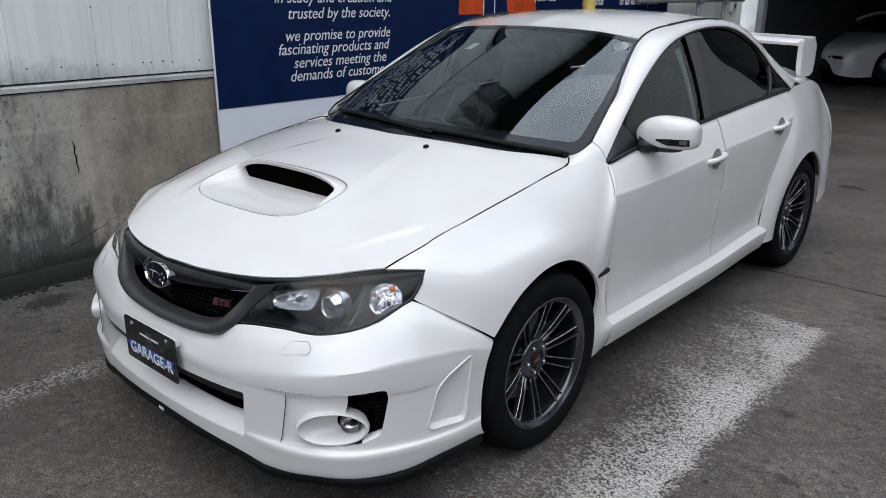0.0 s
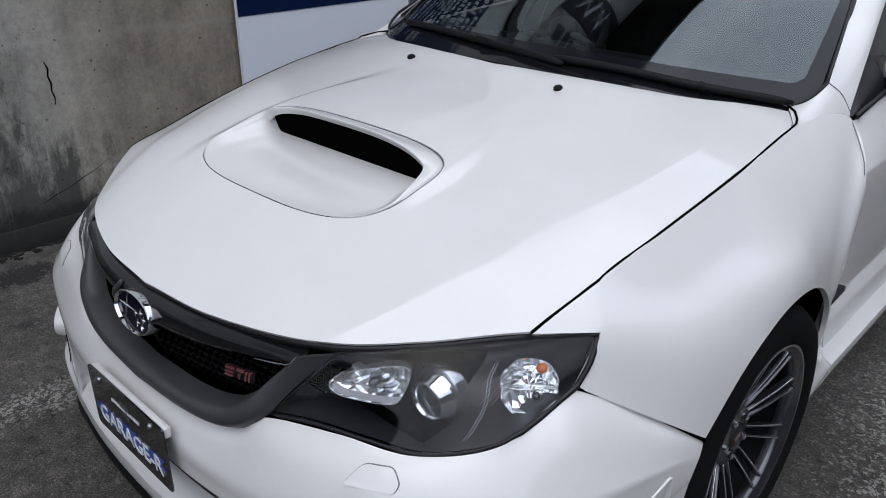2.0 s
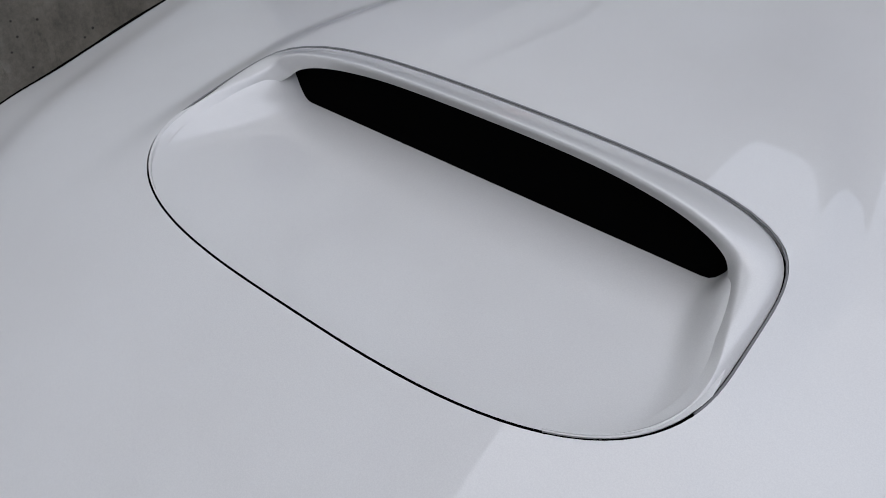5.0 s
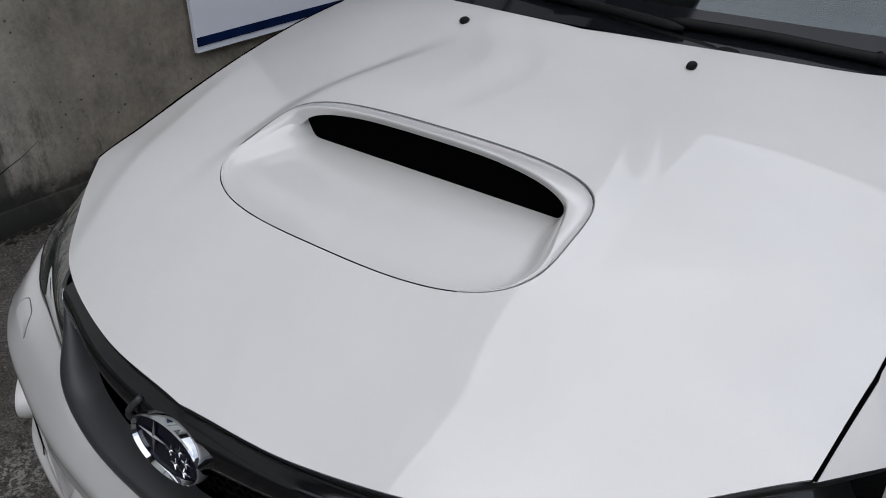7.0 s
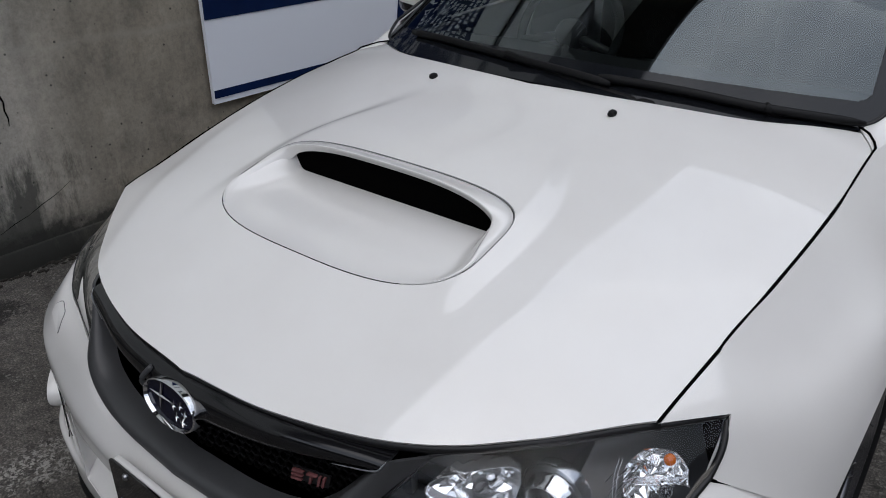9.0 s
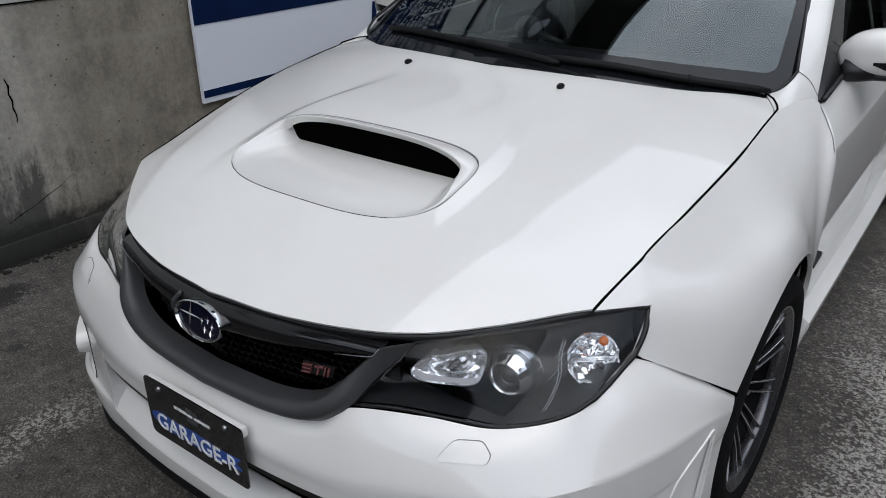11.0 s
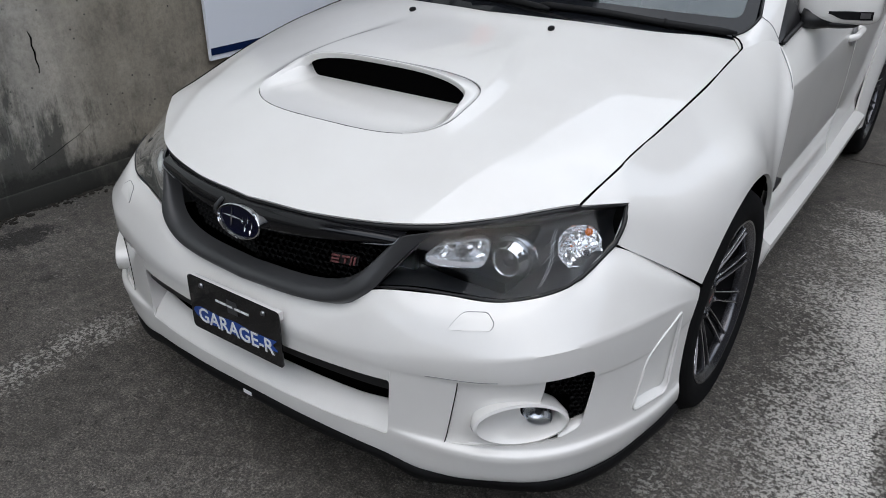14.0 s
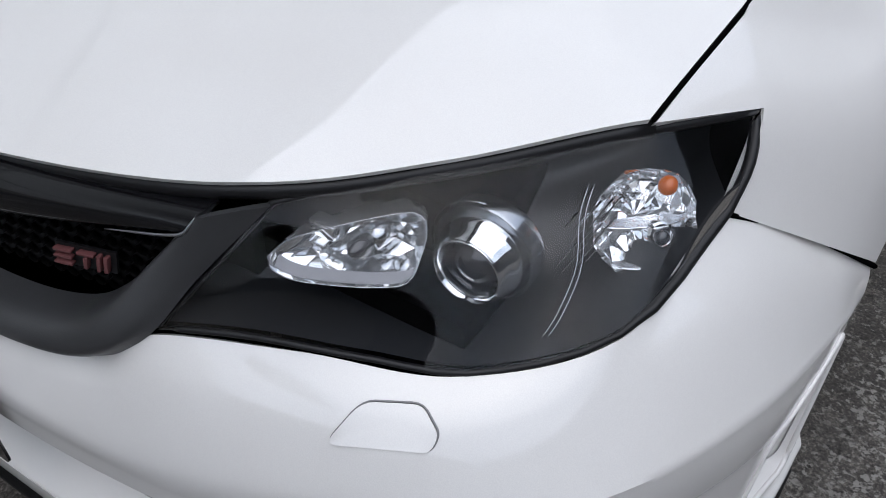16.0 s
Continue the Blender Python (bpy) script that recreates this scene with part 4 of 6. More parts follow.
# lower air intake: a white ramp that rises to a black slot
xs = [-0.445 + 0.89 * k / 40 for k in range(41)]
ramp_rows2 = [[Vector((x, skin_y(abs(x), .262) + dy, z + .010 * smooth(.30, .445, abs(x)) * (z - .262) / .04)) for x in xs] for dy, z in ((.012, .250), (.002, .2585), (.0015, .262), (.005, .2655), (.018, .276), (.036, .290), (.056, .305), (.062, .304))]
part("intake_ramp", grid(ramp_rows2), PAINT, bumper, "white ramp below the intake")
# black sheets behind and above the ramp paint the slot's shade
part("intake_shade", grid([[Vector((x, skin_y(abs(x), .262) + .085, z)) for x in xs] for z in (.24, .35, .46)]), DARK, bumper, "black sheet painted for the shade in the lower intake")
part("intake_roof", grid([[Vector((x, skin_y(abs(x), .40) + dy, z + .01 * abs(x))) for x in xs] for dy, z in ((.006, .414), (.09, .414))]), DARK, bumper)
for s in (-1, 1):
    part("intake_end", grid([[Vector((s * (0.4385 - .05 * (y - .05)), y, z)) for y in (0.058, 0.08, 0.11, 0.16)] for z in (0.25, 0.33, 0.44)]), PAINT, bumper)
slat = [[Vector((x, skin_y(abs(x), .40) + dy, z + .008 * abs(x))) for x in xs] for dy, z in ((.016, .405), (.012, .400), (.013, .374), (.022, .370), (.05, .372))]
part("intake_bar", thick(grid(slat), 0.003), BLACK_PLASTIC, bumper, "black slat in the lower intake")
# front lip spoiler
edge = [(0, .008, 0), (.17, .012, 0), (.30, .024, 0), (.42, .042, 0), (.54, .066, 0), (.68, .134, 0), (.796, .238, 0), (.868, .380, 0), (.900, .510, 0), (.910, .604, 0)]
e = spl(edge, 40)
e = [Vector((-p.x, p.y, 0)) for p in reversed(e[1:])] + e
def lip_row(out, dz):
    r = []
    for p in e:
        d = Vector((p.x * 0.25, p.y - 0.55, 0)).normalized()
        r.append(Vector((p.x, p.y, BOTTOM(min(.91, abs(p.x))) + dz)) + d * (out - .005 + .016 * smooth(.62, .80, abs(p.x))))
    return r
lip = part("lip_spoiler", thick(grid([lip_row(-0.034, .004), lip_row(-0.010, .001), lip_row(-0.004, -.007), lip_row(-0.004, -.019), lip_row(-0.014, -.036), lip_row(-0.08, -.042)]), 0.005), LIP_BLACK, car, "matt black front lip spoiler")
part("lip_sticker", box(-0.022, 0.008, 0.0165, 0.019, 0.200, 0.212), WHITE, lip, "small white sticker", shade=False)


# ---- the car: nose details ----
def honeycomb(corner, du, dv, nu, nv, r, wire, keep):
    """A sheet of hexagon cells: du, dv span it, keep tells which cell centres belong."""
    bm = bmesh.new()
    u, v = Vector(du), Vector(dv)
    w = u.cross(v).normalized()
    for j in range(nv):
        for i in range(nu):
            a, b = r * 1.75 * (i + 0.5 * (j % 2)), r * 1.52 * j
            if not keep(a, b):
                continue
            o = Vector(corner) + u * a + v * b
            ring = [[o + k * r * (math.cos(t) * u + math.sin(t) * v) + d * w for t in (math.pi / 6 + q * math.pi / 3 for q in range(6))] for k, d in ((1.0, 0.0), (1 - wire, -0.002), (1 - wire, 0.008))]
            vs = [[bm.verts.new(p) for p in q] for q in ring]
            for x, y in zip(vs, vs[1:]):
                for q in range(6):
                    bm.faces.new((x[q], x[(q + 1) % 6], y[(q + 1) % 6], y[q]))
    return bm


WING_BLACK = mat("gloss_wing_black", (0.006, 0.006, 0.007), 0.10, spec=0.5)
MESH_BLACK = mat("mesh_black", (0.004, 0.004, 0.004), 0.55, spec=0.2)
grille = part("grille", thick(grid([[Vector((-p.x, p.y, p.z)) for p in reversed(r[1:])] + r for r in loft([
    [(0, .058, .526), (.17, .064, .532), (.29, .080, .547), (.358, .098, .594), (.398, .140, .655), (.448, .192, .722)],
    [(0, .036, .540), (.17, .044, .545), (.28, .060, .560), (.342, .080, .602), (.380, .122, .660), (.430, .172, .722)],
    [(0, .044, .562), (.16, .052, .566), (.26, .068, .580), (.316, .086, .612), (.362, .122, .668), (.402, .150, .718)],
    [(0, .090, .568), (.16, .098, .572), (.255, .112, .586), (.308, .128, .616), (.354, .160, .668), (.392, .182, .716)]], 40, 16)]), 0.006), GREY_PLASTIC, car, "matt dark grey grille surround")
bar = loft([[(0, .102, .726), (.2, .120, .728), (.405, .182, .722)], [(0, .070, .716), (.2, .090, .720), (.40, .152, .717)], [(0, .060, .690), (.2, .082, .697), (.395, .142, .708)],
            [(0, .064, .664), (.2, .088, .681), (.39, .142, .702)], [(0, .085, .660), (.2, .110, .677), (.39, .16, .700)]], 30, 14)
part("grille_bar", grid([[Vector((-p.x, p.y, p.z)) for p in reversed(r[1:])] + r for r in bar]), WING_BLACK, grille, "gloss black upper grille wing")
rim = spl([(.318, .118, .6925), (.345, .126, .6955), (.372, .134, .6985), (.392, .141, .703), (.398, .147, .711), (.401, .152, .717)], 20)
for s in (-1, 1):
    part("bar_edge", tube([Vector((s * p.x, p.y - 0.002, p.z)) for p in rim], [0.0006 + 0.0010 * math.sin(math.pi * i / 19) for i in range(20)], 8), SATIN, grille, "bright lower edge of the wing")
# black slab painted as the depth shade behind the mesh
part("grille_back", box(-0.40, 0.40, 0.205, 0.22, 0.50, 0.74), DARK, grille)
for s in (-1, 1):
    d = Vector((s * 0.985, 0.17, 0)).normalized()
    bm = honeycomb((0, 0.104, 0.545), d, (0, 0, 1), 26, 12, 0.0105, 0.26, lambda a, b: a < 0.36 and b > 0.02 + max(0, a - 0.26) * 0.9 and b < 0.14 + a * 0.05)
    tagged(part("grille_mesh", bm, MESH_BLACK, grille, "black honeycomb mesh"), kind="stuff")
# oval badge
EM = Matrix.Translation((0, 0.056, 0.680)) @ Matrix.Rotation(radians(-12), 4, "X")
def oval(rx, rz, y, n=40):
    return [EM @ Vector((rx * math.cos(k * math.tau / n), y, rz * math.sin(k * math.tau / n))) for k in range(n)]
def rings(loops, cap=True):
    bm = bmesh.new()
    vs = [[bm.verts.new(p) for p in l] for l in loops]
    for a, b in zip(vs, vs[1:]):
        for k in range(len(a)):
            bm.faces.new((a[k], a[(k + 1) % len(a)], b[(k + 1) % len(a)], b[k]))
    if cap:
        bm.faces.new(vs[-1])
    bmesh.ops.recalc_face_normals(bm, faces=bm.faces)
    return bm
emblem = part("emblem", rings([oval(.073, .040, .022), oval(.0750, .0415, .002), oval(.0740, .0405, -.006), oval(.0715, .038, -.0075), oval(.0690, .0355, -.001)], False), CHROME, grille, "chrome rim of the oval badge")
part("emblem_field", rings([oval(.070, .0365, .001), oval(.069, .0355, -.0004), oval(.04, .020, -.0008)]), NAVY_ENAMEL, emblem, "dark blue enamel field")
def star(cx, cz, r, bm=None):
    bm = bm or bmesh.new()
    c = bm.verts.new(EM @ Vector((cx, -0.006, cz)))
    ring = [bm.verts.new(EM @ Vector((cx + (r if k % 2 == 0 else r * 0.13) * math.cos(k * math.pi / 4) * (1.25 if k % 4 == 0 else 1), -0.0032, cz + (r if k % 2 == 0 else r * 0.13) * math.sin(k * math.pi / 4)))) for k in range(8)]
    for k in range(8):
        bm.faces.new((c, ring[k], ring[(k + 1) % 8]))
    return bm
for cx, cz, r in ((-0.026, 0.006, 0.028), (0.012, 0.004, 0.010), (0.030, 0.010, 0.010), (0.044, 0.000, 0.010), (0.022, -0.012, 0.010), (0.040, -0.016, 0.010)):
    part("emblem_star", star(cx, cz, r), CHROME, emblem, shade=False)
part("emblem_fin", tube(spl([(-0.085, .066, .668), (-0.088, .058, .690), (-0.072, .072, .716)], 10), 0.005, 8), GREY_PLASTIC, grille)
# slanted red badge in plain shapes
BADGE = Matrix.Translation((0.272, 0.110, 0.632)) @ Matrix.Rotation(radians(16), 4, "Z") @ Matrix.Scale(0.80, 4) @ Matrix(((1, 0, 0.25, 0), (0, 1, 0, 0), (0, 0, 1, 0), (0, 0, 0, 1)))
bars = [(-.040, -.014, .0185, .0235), (-.040, -.014, .0085, .0130), (-.040, -.014, -.002, .003), (-.008, .016, .0185, .0235), (.001, .007, -.002, .0165), (.019, .025, -.002, .0235), (.029, .035, -.002, .0235)]
badge = part("badge_plate", box(-0.042, 0.042, 0.004, 0.008, -0.006, 0.027, m=BADGE), BLACK_PLASTIC, grille, shade=False)
for x0, x1, z0, z1 in bars:
    part("badge_stroke", box(x0, x1, -0.004, 0.004, z0, z1, bevel=0.0012, m=BADGE), RED, badge, "red stroke of the badge")

# name plate in place of a number plate
plate = part("name_plate", prism(rounded([(-.163, .360), (.163, .360), (.163, .513), (-.163, .513)], .014), 0.001, 0.004), GLOSS_BLACK, car, "black dealer plate with white lettering", angle=30)
part("plate_bracket", box(-0.155, 0.159, 0.006, 0.02, 0.488, 0.511, bevel=0.003), PAINT, plate)
PM = lambda x, z, y=-0.0005: Matrix(((1, 0, 0, x), (0, 0, -1, y), (0, 1, 0, z), (0, 0, 0, 1)))
PLATE_BLUE = grained("plate_blue", (0.015, 0.06, 0.28), 0.35)
flame = [(-.150, .432), (-.125, .440), (-.06, .436), (0, .442), (.07, .436), (.150, .442), (.130, .425), (.152, .412), (.10, .408), (.03, .398), (-.03, .404), (-.10, .398), (-.145, .410), (-.155, .420)]
part("plate_flash", prism(rounded([(x, z - .010) for x, z in flame], 0.008), 0.0004, 0.0012), PLATE_BLUE, plate, "blue flash behind the letters", shade=False)
words("plate_lettering", "GARAGE-R", 0.056, WHITE, PM(0, 0.389), plate, 0.0003, 0, 0.0008, "CENTER", "white lettering")
for x0, x1 in ((-.060, -.048), (-.045, -.020), (-.017, .002), (.008, .03), (.033, .058)):
    part("small_writing", box(x0, x1, -0.0006, 0.0006, 0.468, 0.474), WHITE, plate, shade=False)
part("plate_mark", box(-.018, .018, -0.0002, 0.0008, 0.452, 0.488), GREY_PLASTIC, plate, shade=False)
for s in (-1, 1):
    part("plate_screw", lathe([(0.0, -0.004), (0.005, -0.003), (0.007, 0.0), (0.007, 0.002), (0, 0.002)], 14, "Y", closed=False), SATIN, plate).location = (s * 0.110, 0, 0.495)

# headlights
L_TOP = [(.446, .195, .722), (.50, .236, .737), (.56, .287, .749), (.63, .350, .758), (.690, .412, .764), (.757, .506, .760)]
L_MID = [(.408, .142, .662), (.475, .166, .676), (.555, .214, .688), (.640, .282, .699), (.718, .372, .712), (.772, .474, .724)]
L_BOT = [(.364, .106, .602), (.450, .137, .612), (.550, .173, .611), (.645, .212, .6135), (.737, .296, .6445), (.766, .440, .690)]


def inward(curve, dx, dy, dz=0.0):
    return [(x + dx, y + dy, z + dz) for x, y, z in curve]


def dish(c, axis, radii, n=28):
    """Rings (radius, depth) turned round an axis that points out of the dish."""
    q = Vector(axis).normalized().to_track_quat("Y", "Z").to_matrix().to_4x4()
    bm = lathe([(max(r, 1e-5), h) for r, h in radii], n, "Y", closed=False)
    bmesh.ops.transform(bm, matrix=Matrix.Translation(c) @ q, verts=bm.verts)
    return bm


def flip_side(bm, s):
    if s < 0:
        bmesh.ops.scale(bm, vec=(-1, 1, 1), verts=bm.verts)
        bmesh.ops.reverse_faces(bm, faces=bm.faces)
    return bm


HOUSING = mat("headlight_housing", (0.018, 0.019, 0.021), 0.30, spec=0.5)
BRIGHT = mat("bright_reflector", (0.93, 0.94, 0.95), 0.06, 0.9)
DIM_CHROME = mat("dim_chrome", (0.52, 0.53, 0.55), 0.16, 1.0)
SILVER = mat("silvered_reflector", (0.86, 0.87, 0.89), 0.12, 0.92)
flute = nd(SILVER, "TexWave", Scale=130, Distortion=7, Detail=2)
flute.bands_direction = "DIAGONAL"
link(SILVER, nd(SILVER, "TexCoord").outputs["Object"], flute.inputs["Vector"])
bump(SILVER, flute.outputs["Fac"], 0.25, 0.003)
DULL = mat("dull_silver", (0.20, 0.20, 0.21), 0.35, 0.8)
DARK_GLASS = mat("projector_glass", (0.02, 0.02, 0.025), 0.02, coat=1.0)
for s in (-1, 1):
    lens = part("headlight", grid(loft([L_TOP, L_MID, L_BOT], 34, 18), s), LENS, car, "clear lens of a black-housed headlight")
    low = [tuple((Vector(a) + Vector(b)) / 2) for a, b in zip(L_MID, L_BOT)]
    back = [inward(L_TOP, 0, .012, -.004), inward(L_MID, -.060, .110), inward(low, -.060, .108), inward(L_BOT, -.045, .090, .003), inward(L_BOT, 0, .010, .003)]
    part("housing", grid(loft(back, 34, 18), s), HOUSING, lens, "black headlight housing")
    loop = spl(L_BOT, 20) + spl([L_BOT[-1], (.768, .472, .7255), L_TOP[-1]], 9)[1:-1] + list(reversed(spl(L_TOP, 20)))
    part("lens_seal", tube([Vector((s * p.x, p.y + 0.003, p.z)) for p in loop], [0.0035] * 16 + [0.0055] * 15 + [0.0035] * (len(loop) - 31), 6, closed=True), BLACK_PLASTIC, lens)
    # inner reflector: a faceted silver chamber that narrows towards the grille
    mouth = [(.452, .176, .680), (.462, .190, .692), (.480, .204, .700), (.515, .236, .708), (.546, .263, .711), (.560, .262, .700), (.564, .245, .680), (.562, .228, .664), (.540, .212, .660), (.505, .194, .659), (.475, .180, .661), (.456, .174, .669)]
    rimpts = spl(mouth + mouth[:1], 37)[:-1]
    mid = sum(rimpts, Vector()) / len(rimpts)
    rnd = random.Random(8)
    loops = [[mid + (p - mid) * k + Vector((-.012 * d / .05, d, .004 * d / .05)) + Vector([rnd.uniform(-j, j) for _ in range(3)]) for p in rimpts[::2]] for k, d, j in ((1.0, 0, 0), (.97, .010, .001), (.80, .030, .003), (.52, .045, .004), (.22, .052, .003))]
    refl = part("reflector", flip_side(rings(loops), s), BRIGHT, lens, "faceted silver inner reflector", shade=False)
    part("reflector_bulb", flip_side(ball(mid + Vector((.004, .014, .002)), (.010, .016, .010), u=16, v=10), s), DARK_GLASS, refl)
    part("bulb_socket", flip_side(tube([mid + Vector((.010, .046, .004)), mid + Vector((.006, .024, .003))], .012, 14), s), DIM_CHROME, refl)
    part("reflector_step", flip_side(box(-.014, .014, -.004, .012, -.004, .012, bevel=.002, m=Matrix.Translation(mid + Vector((-.028, .004, .010)))), s), BRIGHT, refl)
    part("reflector_rim", flip_side(tube(rimpts, 0.0006, 6, closed=True), s), DIM_CHROME, refl)
    lower = [rimpts[k] for k in range(21, 34)]
    part("fluted_lip", flip_side(grid([[p + Vector((0, .004 + .008 * k, .008 * k + .001)) for p in lower] for k in (0, .5, 1)]), s), DULL, refl, "dull fluted lip")
    # projector
    pc, pa = Vector((.601, .262, .671)), Vector((.03, -1.0, .02))
    bezel = part("projector_bezel", flip_side(dish(pc, pa, [(.043, -.034), (.0425, -.022), (.0405, -.016), (.0365, -.010), (.0355, -.002), (.0335, .001), (.0315, .0015), (.0295, -.001), (.0278, -.012), (.0272, -.030)], 40), s), CHROME, lens, "chrome projector bezel")
    part("projector_shroud", flip_side(dish(pc, pa, [(.050, -.050), (.0505, -.030), (.0495, -.027), (.047, -.027), (.043, -.031)], 40), s), DIM_CHROME, bezel)
    part("projector_lens", flip_side(dish(pc, pa, [(.0, -.002), (.008, -.003), (.016, -.007), (.023, -.014), (.0265, -.024)], 28), s), DARK_GLASS, bezel, "dark glass projector lens")
    across = pa.cross((0, 0, 1)).normalized()
    part("projector_ring", flip_side(tube([pc + pa * 0.002 + 0.0325 * (math.cos(a) * across + math.sin(a) * Vector((0, 0, 1))) for a in [k * math.tau / 32 for k in range(32)]], 0.0012, 6, closed=True), s), CHROME, bezel)
    arc = [pc - pa * 0.030 + 0.0535 * (math.cos(a) * across + math.sin(a) * Vector((0, 0, 1))) for a in [radians(-60 + 10 * k) for k in range(16)]]
    part("halo_arc", flip_side(tube(arc, 0.0008, 5), s), CHROME, bezel)
    # turn signal: a faceted bowl with an amber bulb over a shelf and a clear bulb below it
    tc, ta = Vector((.708, .392, .686)), Vector((.60, -.66, .45)).normalized()
    tu = ta.cross((0, 0, 1)).normalized()
    tv = tu.cross(ta).normalized()
    if tv.z < 0:
        tv = -tv
    bm = dish(tc, ta, [(.050, .002), (.047, -.004), (.042, -.012), (.034, -.019), (.026, -.025), (.014, -.029), (.0, -.030)], 20)
    rnd = random.Random(5)
    for v in bm.verts:
        v.co += Vector([rnd.uniform(-.0026, .0026) for _ in range(3)])
    bowl = part("turn_reflector", flip_side(bm, s), BRIGHT, lens, "faceted silver turn signal bowl", shade=False)
    for h, r, out, k in ((.000, .044, .004, 1.0), (-.038, .030, .006, .8)):
        shelf = [tc + tv * h - ta * .022] + [tc + tv * (h - .004 * math.sin(a)) + tu * (r * math.cos(a)) + ta * (out * math.sin(a) - .012 * (1 - math.sin(a))) for a in [math.pi * q / 16 for q in range(17)]]
        bm = bmesh.new()
        vs = [bm.verts.new(p) for p in shelf]
        for a, b in zip(vs[1:], vs[2:]):
            bm.faces.new((vs[0], a, b))
        shelf_ob = part("bulb_shelf", flip_side(thick(bm, .0015), s), SILVER, bowl, "fluted silver shelf", shade=False)
        part("shelf_edge", flip_side(tube(shelf[1:], .0011, 5), s), CHROME, shelf_ob)
    part("turn_bulb", flip_side(ball((.716, .413, .717), (.009, .010, .009), u=14, v=10), s), AMBER, bowl, "amber bulb")
    part("position_bulb", flip_side(ball((.727, .386, .681), (.0075, .008, .0075), u=14, v=10), s), DARK_GLASS, bowl, "dark round bulb")
    part("bulb_ring", flip_side(dish((.724, .390, .680), ta, [(.0105, .004), (.0125, .002), (.013, -.006)], 18), s), CHROME, bowl)
    for k in range(13):
        top = Vector((.690 - .0022 * k + rnd.uniform(-.002, .002), .372 - .0028 * k, .724 - .0012 * k + rnd.uniform(-.008, .004) - .018 * (k % 3)))
        d = Vector((-.010, -.016, -.022)) * rnd.uniform(.5, 1.3)
        side = Vector((.0022, .0, .0014)) * rnd.uniform(.5, 1.2)
        bm = bmesh.new()
        bm.faces.new([bm.verts.new(p) for p in (top - side * .4, top + side, top + d + side * .5, top + d)])
        part("reflector_sliver", flip_side(thick(bm, .0008), s), BRIGHT if k % 3 else CHROME, bowl, shade=False)
    for k in range(2):
        rib = [Vector(p) + Vector((-.004, .007, -.003)) + Vector((.004, .002, 0)) * k for p in ((.668, .349, .735), (.672, .327, .715), (.684, .304, .681), (.684, .276, .650), (.680, .258, .633))]
        part("lens_rib", flip_side(tube(spl(rib, 16), 0.0006, 5), s), DIM_CHROME, lens)

